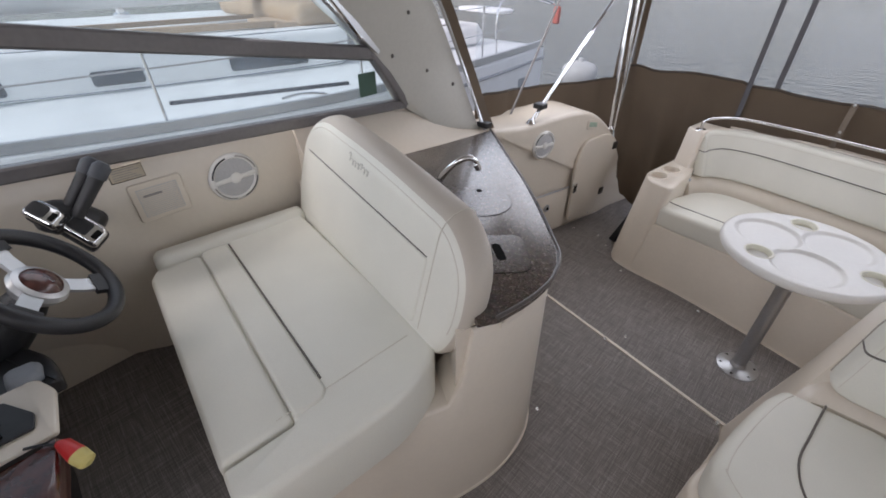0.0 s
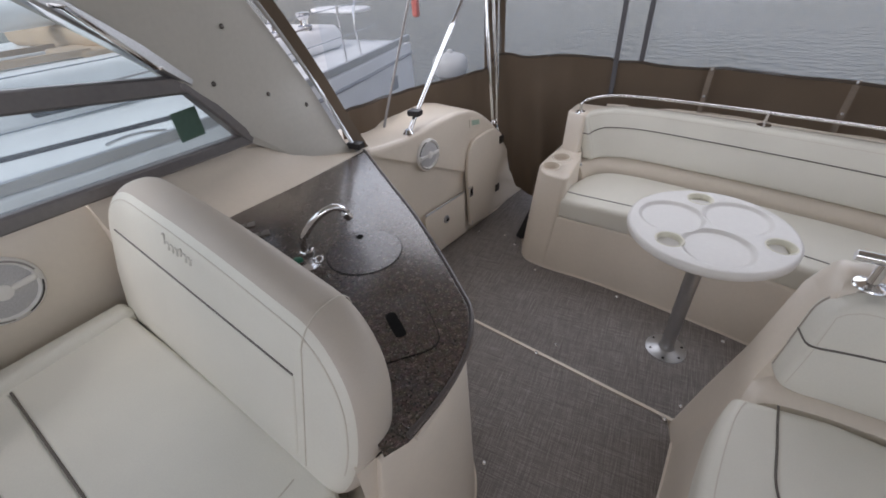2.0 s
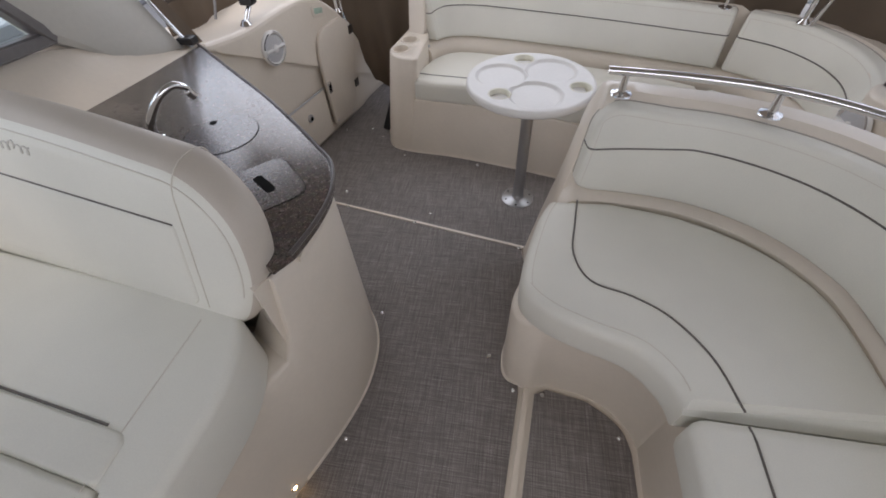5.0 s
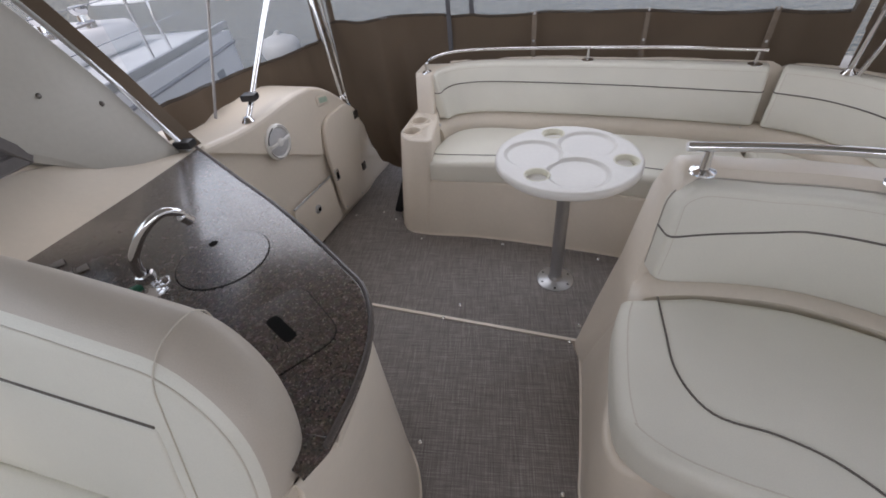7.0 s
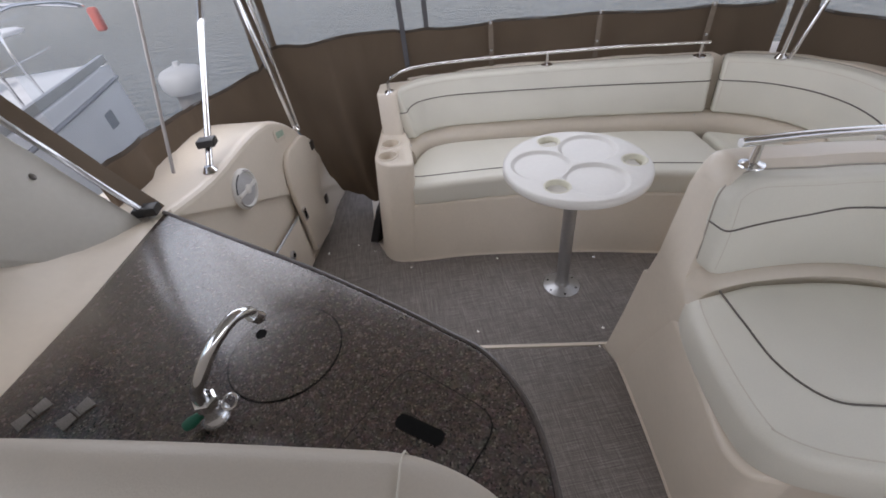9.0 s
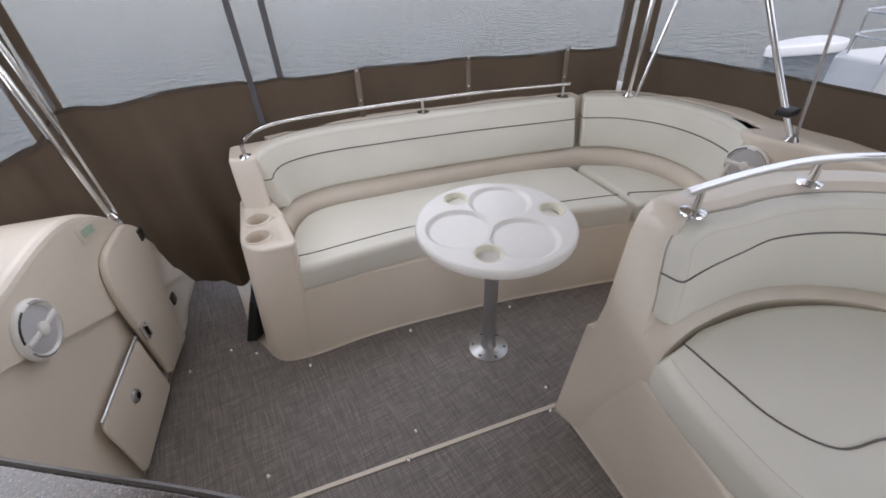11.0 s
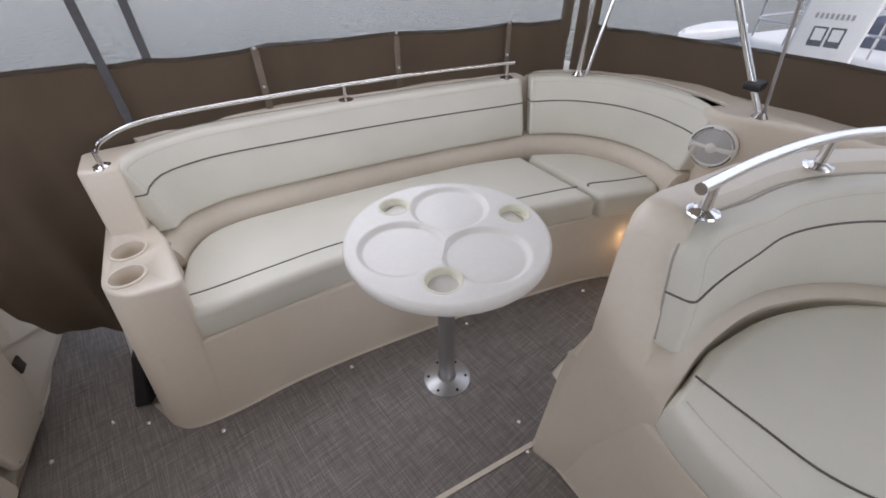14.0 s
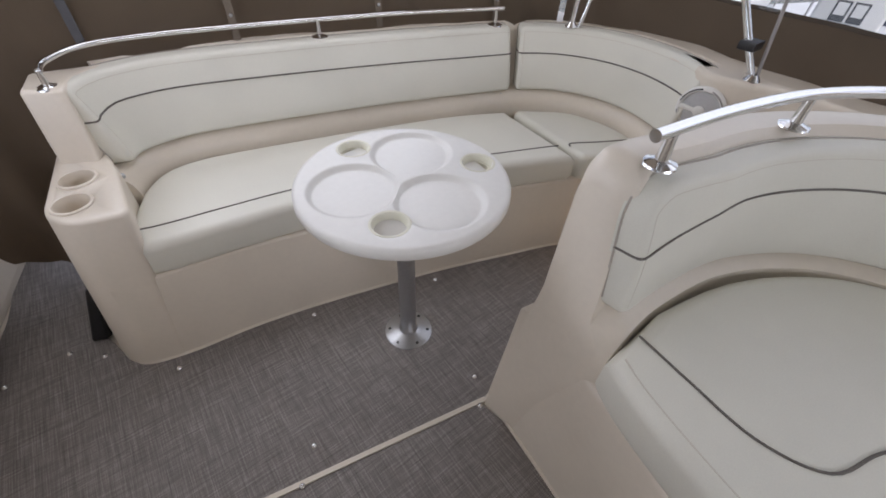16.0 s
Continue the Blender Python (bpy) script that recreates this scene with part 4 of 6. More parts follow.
for face in back.data.polygons:
    if (to_back @ face.center).z > 0.012:
        face.material_index = 1
part("centre_panel", slab(rounded([(-1.06, 0.06, 0.03), (-0.20, 0.045, 0.03), (-0.20, 0.264, 0.01), (-1.06, 0.300, 0.01)]), -0.004, 0.02, 0.006, 3, BK @ SH), VINYL, back, "stitched lower panel")
bkp = lambda s, h, d: BK @ SH @ Vector((s, h, d))
part("seam_piping", tube([bkp(-1.05 + 0.845 * k / 10, 0.304 - 0.037 * k / 10, -0.0005) for k in range(11)], 0.0024, 6), PIPING, back)
# the end panel's stitched piping runs over the top of the rounded end
def over_top(s, top, bev=0.055, deep=0.125):
    """A line up the front, over the top and down the rear of the backrest at s."""
    pts = [bkp(s, 0.05 + (top - bev - 0.05) * k / 5, -0.0008) for k in range(6)]
    pts += [bkp(s, top - bev + bev * math.sin(a), bev - bev * math.cos(a)) for a in [math.pi / 2 * k / 5 for k in range(1, 6)]]
    pts += [bkp(s, top - bev + bev * math.cos(a), deep - bev + bev * math.sin(a)) for a in [math.pi / 2 * k / 5 for k in range(0, 6)]]
    return pts


part("end_seam", tube(over_top(-0.175, 0.3945), 0.0014, 6), CREASE, back, "stitched seam of the end panel")
turn = normals2(outline + outline[:1])
for off, deep, rad in ((0.032, 0.0052, 0.0018),):
    part("rim_piping", tube([bkp(p.x + q.x * off, p.y + q.y * off, deep) for p, q in zip(outline, turn) if p.y > 0.08], rad, 6), CREASE, back, "welted seam round the front face")
script = [(-0.712 + 0.145 * t + 0.007 * math.sin(44 * t), 0.373 - 0.005 * t + 0.009 * math.sin(44 * t + 1.3) + 0.022 * math.exp(-((t - 0.04) / 0.05) ** 2) + 0.014 * math.exp(-((t - 0.62) / 0.04) ** 2)) for t in [k / 90 for k in range(91)]]
bm = tube([bkp(x, h, -0.0006) for x, h in script], 0.0019, 6)
part("embroidery", bm, mat("beige_thread", (0.58, 0.56, 0.51), 0.6, grain=0.1), back, "beige embroidered mark")

for nm, line in (("trim_bead_bar", BARFOOT[4:34]), ("trim_bead_lounge", LOUNGEFOOT), ("trim_bead_bench", BENCHFOOT)):
    single(nm, tube([(p.x, p.y, 0.004) for p in line], 0.006, 8), GEL, "cream sealant bead along the carpet edge", kind="structure")

# ---------------- aft bench ----------------
abase = empty("aft_bench", (0.2, 2.5, 0), "curved ivory vinyl aft bench on a cream moulded base", "bench")
foot = [tuple(p) for p in BENCHFOOT if p.x > -0.66]
bm = slab(foot + [(1.62, 1.60), (1.62, 2.9), (0.3, 3.15), (-0.50, 3.05), (-0.55, 2.75)], -0.008, 0.350, 0.01, 3, bottom=False)
for v in bm.verts:
    if v.co.y < 2.7:
        v.co.y += 0.11 * max(v.co.z, 0)
part("base", bm, GEL, abase, "cream gelcoat seat base")
# end arm with two cup holders at the walkway
arm = slab(rounded([(-0.755, 2.43, 0.07), (-0.70, 2.345, 0.06), (-0.565, 2.312, 0.03), (-0.49, 2.62, 0.02), (-0.52, 2.86, 0.02), (-0.70, 2.86, 0.02)]), -0.008, 0.582, 0.012, 3, bottom=False)
for v in arm.verts:
    f = max(v.co.z, 0) / 0.58
    if v.co.x < -0.54:
        v.co.x += 0.062 * f
    if v.co.y < 2.5:
        v.co.y += 0.048 * f
arm_ob = part("arm", arm, GEL, abase)
riser = bmesh.new()
slab(rounded([(-0.645, 2.712, 0.015), (-0.540, 2.665, 0.02), (-0.512, 2.76, 0.02), (-0.40, 2.93, 0.02), (-0.60, 2.95, 0.02)]), 0.30, 0.80, 0.012, 3, None, riser, bottom=False)
for v in riser.verts:
    if v.co.z > 0.58 and v.co.y < 2.9:
        v.co.x += 0.02 * (v.co.z - 0.58) / 0.22
        v.co.y += 0.085 * (v.co.z - 0.58) / 0.22
part("riser", riser, GEL, abase)
def bore(ob, holes, r, z0, z1):
    """Cut round wells into a part."""
    bm = bmesh.new()
    for x, y in holes:
        lathe([(0, z0), (r, z0), (r, z1), (0, z1)], 32, pose(x, y, 0), bm)
    tool = new("tool", mesh_of(bm, "tool", GEL))
    mod = ob.modifiers.new("wells", "BOOLEAN")
    mod.object, mod.operation, mod.solver = tool, "DIFFERENCE", "EXACT"
    bpy.context.view_layer.update()
    cut = bpy.data.meshes.new_from_object(ob.evaluated_get(bpy.context.evaluated_depsgraph_get()))
    ob.modifiers.clear()
    ob.data = cut
    bpy.data.objects.remove(tool)


CUPS = ((-0.622, 2.492), (-0.598, 2.628))
bore(arm_ob, CUPS, 0.0465, 0.49, 0.65)
for x, y in CUPS:
    part("cup_holder", lathe([(0, 0.502), (0.038, 0.502), (0.042, 0.507), (0.0450, 0.560), (0.0455, 0.583), (0.0465, 0.587), (0.050, 0.588), (0.0535, 0.586), (0.0545, 0.581)], 32, pose(x, y, 0)), GEL, abase)
BACKLINE = spline([(-0.515, 2.62), (-0.475, 2.735), (-0.38, 2.815), (-0.22, 2.835), (0.05, 2.785), (0.42, 2.70), (0.78, 2.60), (1.085, 2.50)], 6)
PORTLINE = spline([(1.125, 2.485), (1.27, 2.38), (1.365, 2.22), (1.385, 2.05), (1.345, 1.89), (1.275, 1.765)], 6)
PORTLINE = PORTLINE[:-2]
WHOLE = BACKLINE + PORTLINE
part("back_shell", sweep(WHOLE[12:], [(0.01, 0.30), (0.0, 0.40), (0.02, 0.47), (0.055, 0.525), (0.095, 0.60), (0.148, 0.783), (0.162, 0.795), (0.26, 0.795), (0.26, 0.30)]), GEL, abase)

part("cove", sweep(WHOLE[3:], [(-0.032, 0.42), (-0.030, 0.465), (-0.020, 0.495), (-0.004, 0.520), (0.02, 0.533), (0.06, 0.535), (0.06, 0.42)]), GEL, abase)

front = [Vector((p.x - 0.01, p.y - 0.0)) for p in spline([(-0.568, 2.375), (-0.46, 2.345), (-0.27, 2.325), (-0.03, 2.295), (0.25, 2.225), (0.56, 2.135), (0.86, 2.03), (1.00, 1.975)], 6)]
rear = [Vector((p.x, p.y)) for p in spline([(1.05, 2.44), (0.78, 2.555), (0.42, 2.65), (0.05, 2.735), (-0.22, 2.785), (-0.36, 2.77), (-0.45, 2.69), (-0.50, 2.58)], 6)]
aseat = part("seat", slab(front + rear, 0.338, 0.466, 0.030, 5), VINYL, abase, "ivory vinyl seat cushion")
pl = [(p.x + 0.012, p.y + 0.090, 0.4665) for p in front[2:-1]]
part("piping", tube(pl, 0.0028, 6), PIPING, aseat)
part("edge_stitch", tube([(p.x + 0.004, p.y + 0.018, 0.452) for p in front[2:-1]], 0.0022, 6), CREASE, aseat)
pseat = part("corner_seat", slab(rounded([(1.015, 1.955, 0.03), (1.27, 1.825, 0.06), (1.335, 1.94, 0.05), (1.35, 2.10, 0.08), (1.30, 2.28, 0.08), (1.10, 2.43, 0.05), (1.07, 2.42, 0.02)]), 0.338, 0.463, 0.028, 5), VINYL, abase, "ivory vinyl corner seat cushion")
part("piping", tube(spline([(1.035, 2.045, 0.463), (1.06, 2.055, 0.463), (1.18, 1.99, 0.463), (1.31, 1.93, 0.463)], 5), 0.0035, 6), PIPING, pseat)


BACKPAD = spline([(-0.452, 2.735), (-0.432, 2.782), (-0.37, 2.82), (-0.22, 2.835), (0.05, 2.785), (0.42, 2.70), (0.78, 2.60), (1.098, 2.497)], 6)
Pad(BACKPAD, 0.05, lambda s: 0.29, 0.535, 0.797, 0.060, r0=0.035, r1=0.02).build("backrest", abase, "ivory vinyl backrest", lambda s: 0.694 + 0.016 * min(1, s / 0.10) * max(0, 1 - s / 1.4) - 0.004)
Pad(PORTLINE, 0.05, lambda s: 0.29, 0.535, 0.797, 0.060, r0=0.02, r1=0.05).build("corner_backrest", abase, "ivory vinyl corner backrest", lambda s: 0.692)
for x, y, z in ((1.058, 2.515, 0.515), (1.155, 2.475, 0.515), (-0.495, 2.68, 0.53)):
    part("snap", lathe([(0, 0.010), (0.006, 0.009), (0.009, 0.003), (0.010, 0)], 12, facing((x, y, z), (-0.25, -0.95, 0.2))), ALU, abase)

part("joint", tube([(0.965, 1.957 + 0.11 * z, z) for z in (0.01, 0.1, 0.2, 0.34)], 0.0022, 6), WELT, abase, "fine joint between the base mouldings")
# courtesy light in the bench front
cl = empty("courtesy_light", (1.18, 1.86, 0.22), "small warm courtesy light glowing in the bench front", "light")
lm = facing((1.165, 1.862, 0.22), (-0.45, -0.9, 0))
part("bezel", lathe([(0.0, 0.004), (0.011, 0.004), (0.014, 0.0)], 16, lm), CHROME, cl)
glow = bpy.data.materials.new("warm_lamp")
glow.use_nodes = True
glow.node_tree.nodes["Principled BSDF"].inputs["Emission Color"].default_value = (1.0, 0.62, 0.22, 1)
glow.node_tree.nodes["Principled BSDF"].inputs["Emission Strength"].default_value = 14
part("lens", lathe([(0, 0.008), (0.007, 0.006), (0.009, 0.0035)], 14, lm), glow, cl)
pl = new("courtesy_light_glow", bpy.data.lights.new("courtesy_light_glow", "POINT"))
pl.data.energy, pl.data.color, pl.data.shadow_soft_size = 0.10, (1.0, 0.6, 0.25), 0.01
pl.location = lm @ Vector((0, 0, 0.03))
tagged(pl, "warm glow of the courtesy light", "light")

CL2 = (-0.542, 0.335, 0.040)
cl2 = empty("courtesy_light", CL2, "small warm courtesy light in the helm bench base", "light")
lm2 = facing(CL2, (1, -0.2, 0))
part("bezel", lathe([(0.0, 0.004), (0.011, 0.004), (0.014, 0.0)], 16, lm2), CHROME, cl2)
part("lens", lathe([(0, 0.008), (0.007, 0.006), (0.009, 0.0035)], 14, lm2), glow, cl2)

# port coaming behind the lounge, with a loudspeaker
pc = [(1.49, 2.02)] + [tuple(p) for p in spline([(1.450, 1.94), (1.405, 1.855), (1.352, 1.79), (1.336, 1.73), (1.352, 1.65), (1.385, 1.57), (1.405, 1.45), (1.405, 1.20)], 4)] + [(1.64, 1.20), (1.64, 2.05)]
single("wall_coaming_port", slab(pc, -0.008, 0.797, 0.022, 5, bottom=False), GEL, "cream gelcoat port coaming behind the bench", kind="structure")
speaker((1.336, 1.728, 0.668), (-0.985, -0.10, 0.0), 0.089)
single("deck_port", slab([(1.44, 1.25), (1.66, 1.1), (1.72, 2.2), (1.60, 2.7), (1.20, 2.95), (0.3, 3.2), (-0.5, 3.22), (-0.42, 3.05), (0.3, 2.98), (1.15, 2.70), (1.40, 2.52), (1.485, 2.15), (1.405, 1.88), (1.385, 1.80)], 0.74, 0.784, 0.01), GEL, "cream gelcoat side deck along the port coaming", kind="structure")

# ---------------- port lounge ----------------
lbase = empty("lounge_sofa", (0.5, 1.0, 0), "curved ivory vinyl lounge sofa on a cream moulded base", "sofa")
lfoot = [tuple(p) for p in LOUNGEFOOT[:-3]] + [(0.20, 0.812), (0.232, 0.815)] + [tuple(p) for p in spline([(0.29, 0.838), (0.44, 0.812), (0.545, 0.75), (0.60, 0.66), (0.606, 0.5), (0.606, -0.6)], 5)] + [(1.25, -0.6), (1.25, 1.0), (1.05, 1.25), (0.75, 1.42), (0.45, 1.48), (0.30, 1.545)]
bm = slab(lfoot, -0.008, 0.44, 0.02, 3, bottom=False)
for v in bm.verts:
    if v.co.y > 0.9 and v.co.x < 0.5:
        v.co.x += 0.165 * max(v.co.z, 0) * min(1, (v.co.y - 0.9) / 0.5)
part("base", bm, GEL, lbase, "cream gelcoat base")
LBACK = spline([(0.235, 1.325), (0.43, 1.335), (0.68, 1.30), (0.89, 1.185), (1.02, 1.02), (1.06, 0.85), (1.065, 0.4), (1.065, -0.5)], 6)
bm = sweep(LBACK, [(-0.038, 0.36), (-0.038, 0.53), (-0.032, 0.560), (-0.012, 0.575), (0.025, 0.581), (0.044, 0.594), (0.052, 0.70), (0.060, 0.87), (0.068, 0.895), (0.085, 0.913), (0.14, 0.918), (0.165, 0.908), (0.18, 0.88), (0.19, 0.6), (0.21, 0.30), (0.22, -0.008), (0.05, -0.008)], top=lambda s: 0.925 + 0.075 * math.sqrt(max(0, 1 - (1 - min(s / 0.05, 1)) ** 2)))
for v in bm.verts:
    if v.co.x < 0.45 and v.co.y > 1.2:
        v.co.x += (0.155 * max(0, v.co.z) / 0.92 - 0.042) * max(0, 1 - max(0, v.co.x - 0.235) / 0.22)
for v in bm.verts:
    if v.co.z > 0.6 and v.co.x < 0.55 and v.co.y > 1.2:
        v.co.y += 0.13 * (v.co.z - 0.6) * min(1, (0.55 - v.co.x) / 0.25)
    if v.co.z < 0.6 and v.co.x < 0.42 and 1.2 < v.co.y < 1.5:
        v.co.x -= 0.05 * min(1, max(0, 1 - (v.co.y - 1.28) / 0.22)) * min(1, (0.6 - v.co.z) / 0.12) * min(1, max(0, (v.co.z - 0.30) / 0.12)) * max(0, 1 - max(0, v.co.x - 0.27) / 0.15)
part("back_shell", bm, GEL, lbase)
part("ledge", slab(rounded([(0.30, 1.46, 0.01), (0.40, 1.47, 0.01), (0.40, 1.552, 0.02), (0.292, 1.548, 0.02)]), -0.008, 0.30, 0.012, 3), GEL, lbase)

lc = [tuple(p) for p in spline([(0.222, 1.285), (0.185, 1.20), (0.150, 1.055), (0.132, 0.935), (0.140, 0.860), (0.205, 0.797), (0.31, 0.75), (0.44, 0.705), (0.515, 0.625), (0.535, 0.555)], 5)]
lc += [tuple(p) for p in spline([(1.03, 0.555), (1.027, 0.82), (0.985, 0.99), (0.863, 1.136), (0.66, 1.247), (0.43, 1.295)], 4)]
lseat = part("seat", slab(lc, 0.425, 0.577, 0.04, 5), VINYL, lbase, "ivory vinyl curved seat cushion")
LP = spline([(0.315, 1.278, 0.578), (0.300, 1.15, 0.578), (0.290, 1.02, 0.578), (0.335, 0.915, 0.578), (0.45, 0.872, 0.578), (0.545, 0.812, 0.578), (0.625, 0.70, 0.578), (0.662, 0.565, 0.578)], 6)
part("piping", tube(LP, 0.0030, 6), PIPING, lseat)
part("edge_stitch", tube([(x + (0.032 if i < 18 else 0.02), y + (0.0 if i < 18 else 0.025), 0.5745) for i, (x, y) in enumerate(lc[2:44])], 0.0022, 6), CREASE, lseat)
lseat2 = part("forward_seat", slab(rounded([(0.535, 0.545, 0.05), (1.06, 0.545, 0.05), (1.06, -0.5, 0.05), (0.535, -0.5, 0.05)]), 0.425, 0.577, 0.035, 5), VINYL, lbase, "ivory vinyl forward seat cushion")
part("piping", tube([(0.664, 0.535, 0.572), (0.666, 0.50, 0.578), (0.668, 0.1, 0.578), (0.668, -0.4, 0.578)], 0.003, 6), PIPING, lseat2)
LPAD = [Vector((0.295, 1.329))] + [p for p in LBACK if p.x > 0.31]
Pad(LPAD, 0.045, lambda s: 0.045 + 0.13 * max(0, 1 - s / 0.25), 0.584, 0.893, 0.053, r0=0.085, r1=0.02, puff=0.008, skew=0.16).build("backrest", lbase, "ivory vinyl curved backrest", lambda s: 0.750 + 0.045 * min(1, max(0, s - 0.03) / 0.30))

RAIL = spline([(0.335, 1.425, 0.985), (0.56, 1.398, 0.985), (0.78, 1.345, 0.985), (0.95, 1.255, 0.985), (1.07, 1.13, 0.985), (1.14, 0.95, 0.98), (1.16, 0.7, 0.975), (1.16, 0.0, 0.97)], 6)


def rail(name, line, r, posts, zfoot, label):
    th = empty(name, (posts[0][0], posts[0][1], zfoot), label, "handrail")
    part("bar", tube(line, r, 14), CHROME, th)
    for x, y, z in posts:
        part("foot_flange", lathe([(0.0, 0.012), (0.012, 0.012), (0.022, 0.007), (0.032, 0.004), (0.034, 0)], 22, pose(x, y, zfoot)), CHROME, th)
        part("stanchion", tube([(x, y, zfoot + 0.006), (x, y, z)], [r * 1.05, r * 0.8], 12), CHROME, th)
    return th


rail("lounge_rail", RAIL, 0.0125, [(0.39, 1.420, 0.98), (0.80, 1.338, 0.98), (1.115, 1.03, 0.98)], 0.912, "curved stainless steel handrail on the lounge back")

# ---------------- table ----------------
TC = Vector((0.120, 1.915))
CUPWELL = mat("cream_plastic", (0.74, 0.72, 0.60), 0.35, grain=0.02, stain=0.05)
table = empty("cockpit_table", (TC.x, TC.y, 0), "round white plastic table with moulded trays on an aluminium leg", "table")
R, ZT = 0.285, 0.712
bm = bmesh.new()
N, NR = 200, 80
cups = [(Vector((-0.008, 1.775)), 0.042), (Vector((0.335, 1.865)), 0.042), (Vector((0.085, 2.125)), 0.042)]
trays = []
for k in range(3):
    mid = -(cups[k][0] - TC).normalized() * 0.135
    trays.append(TC + mid)


def table_z(p):
    z = ZT
    for c, r in cups:
        d = (p - c).length
        if d < r - 0.001:
            z = min(z, ZT - 0.07)
        elif d < r + 0.016:
            z = min(z, ZT - 0.003 * (1 - (d - r) / 0.016))
    for c in trays:
        d = (p - c).length
        if d < 0.118:
            z = min(z, ZT - 0.012 * min(1, (0.118 - d) / 0.014))
    d = R - (p - TC).length
    if d < 0.012:
        z = ZT - (0.012 - math.sqrt(max(0, 0.012 ** 2 - (0.012 - d) ** 2))) if z > ZT - 0.006 else z
    return z


rings = []
radii = [R * (i / NR) for i in range(1, NR - 3)] + [R - 0.012 + 0.012 * math.sin(math.pi / 2 * k / 4) for k in range(1, 5)]
for rr in radii:
    rings.append([bm.verts.new((TC.x + rr * math.cos(2 * math.pi * k / N), TC.y + rr * math.sin(2 * math.pi * k / N), table_z(TC + Vector((math.cos(2 * math.pi * k / N), math.sin(2 * math.pi * k / N))) * rr))) for k in range(N)])
cv = bm.verts.new((TC.x, TC.y, table_z(TC)))
for k in range(N):
    bm.faces.new((cv, rings[0][k - 1], rings[0][k]))
for rr, z in ((R, ZT - 0.026), (R - 0.01, ZT - 0.036), (R - 0.03, ZT - 0.036), (R - 0.05, ZT - 0.02)):
    rings.append([bm.verts.new((TC.x + rr * math.cos(2 * math.pi * k / N), TC.y + rr * math.sin(2 * math.pi * k / N), z)) for k in range(N)])
for a, b in zip(rings, rings[1:]):
    for k in range(N):
        bm.faces.new((a[k - 1], a[k], b[k], b[k - 1]))
bm.faces.new(rings[-1])
part("tabletop", bm, PLASTIC, table, smooth=60)
for c, r in cups:
    part("cup_well", lathe([(r + 0.010, ZT - 0.004), (r + 0.007, ZT - 0.0005), (r + 0.002, ZT - 0.001), (r - 0.003, ZT - 0.008), (r - 0.004, ZT - 0.020), (r - 0.009, ZT - 0.022), (r - 0.010, ZT - 0.045), (r - 0.014, ZT - 0.050), (0, ZT - 0.050)], 36, pose(c.x, c.y, 0)), CUPWELL, table, "cream moulded cup well")
PB = (0.132, 1.938)
part("leg", tube([(PB[0], PB[1], 0.02), (PB[0] - 0.004, PB[1] - 0.006, ZT - 0.02)], 0.029, 24), ALU, table, "brushed aluminium leg")
part("socket", lathe([(0.031, ZT - 0.02), (0.034, ZT - 0.09), (0.030, ZT - 0.10)], 24, pose(PB[0] - 0.003, PB[1] - 0.005, 0)), ALU, table)
base = part("base_plate", lathe([(0.030, 0.036), (0.032, 0.034), (0.035, 0.02), (0.048, 0.014), (0.084, 0.010), (0.089, 0.007), (0.089, 0.002)], 40, pose(PB[0], PB[1], 0)), ALU, table, "round aluminium floor plate")
for k in range(6):
    a = 2 * math.pi * k / 6 + 0.4
    part("screw", lathe([(0, 0.0135), (0.005, 0.013), (0.007, 0.010)], 10, pose(PB[0] + 0.071 * math.cos(a), PB[1] + 0.071 * math.sin(a), 0)), BLACK, base)

# rail on the aft bench back
ARAIL = spline([(-0.555, 2.80, 0.862), (-0.53, 2.86, 0.872), (-0.43, 2.945, 0.875), (-0.25, 2.96, 0.875), (0.05, 2.915, 0.875), (0.42, 2.825, 0.878), (0.75, 2.735, 0.88), (1.10, 2.60, 0.882)], 6)
rail("bench_rail", [(p.x, p.y, p.z - 0.02) for p in ARAIL], 0.0090, [(-0.555, 2.80, 0.842), (0.33, 2.845, 0.856), (1.07, 2.615, 0.86)], 0.794, "curved stainless steel handrail behind the aft bench")
# black fender shape beside the bench end
bag = empty("black_bag", (-0.75, 2.60, 0), "black soft cover standing beside the bench end", "cover")
part("body", slab(rounded([(-0.835, 2.56, 0.01), (-0.785, 2.54, 0.01), (-0.715, 2.60, 0.02), (-0.74, 2.70, 0.02), (-0.80, 2.68, 0.02)]), 0.004, 0.235, 0.012, 3), BLACK, bag)
for v in bag.children[0].data.vertices:
    v.co.x += 0.085 * max(0, v.co.z) / 0.235 * max(0, min(1, (-0.72 - v.co.x) / 0.09))

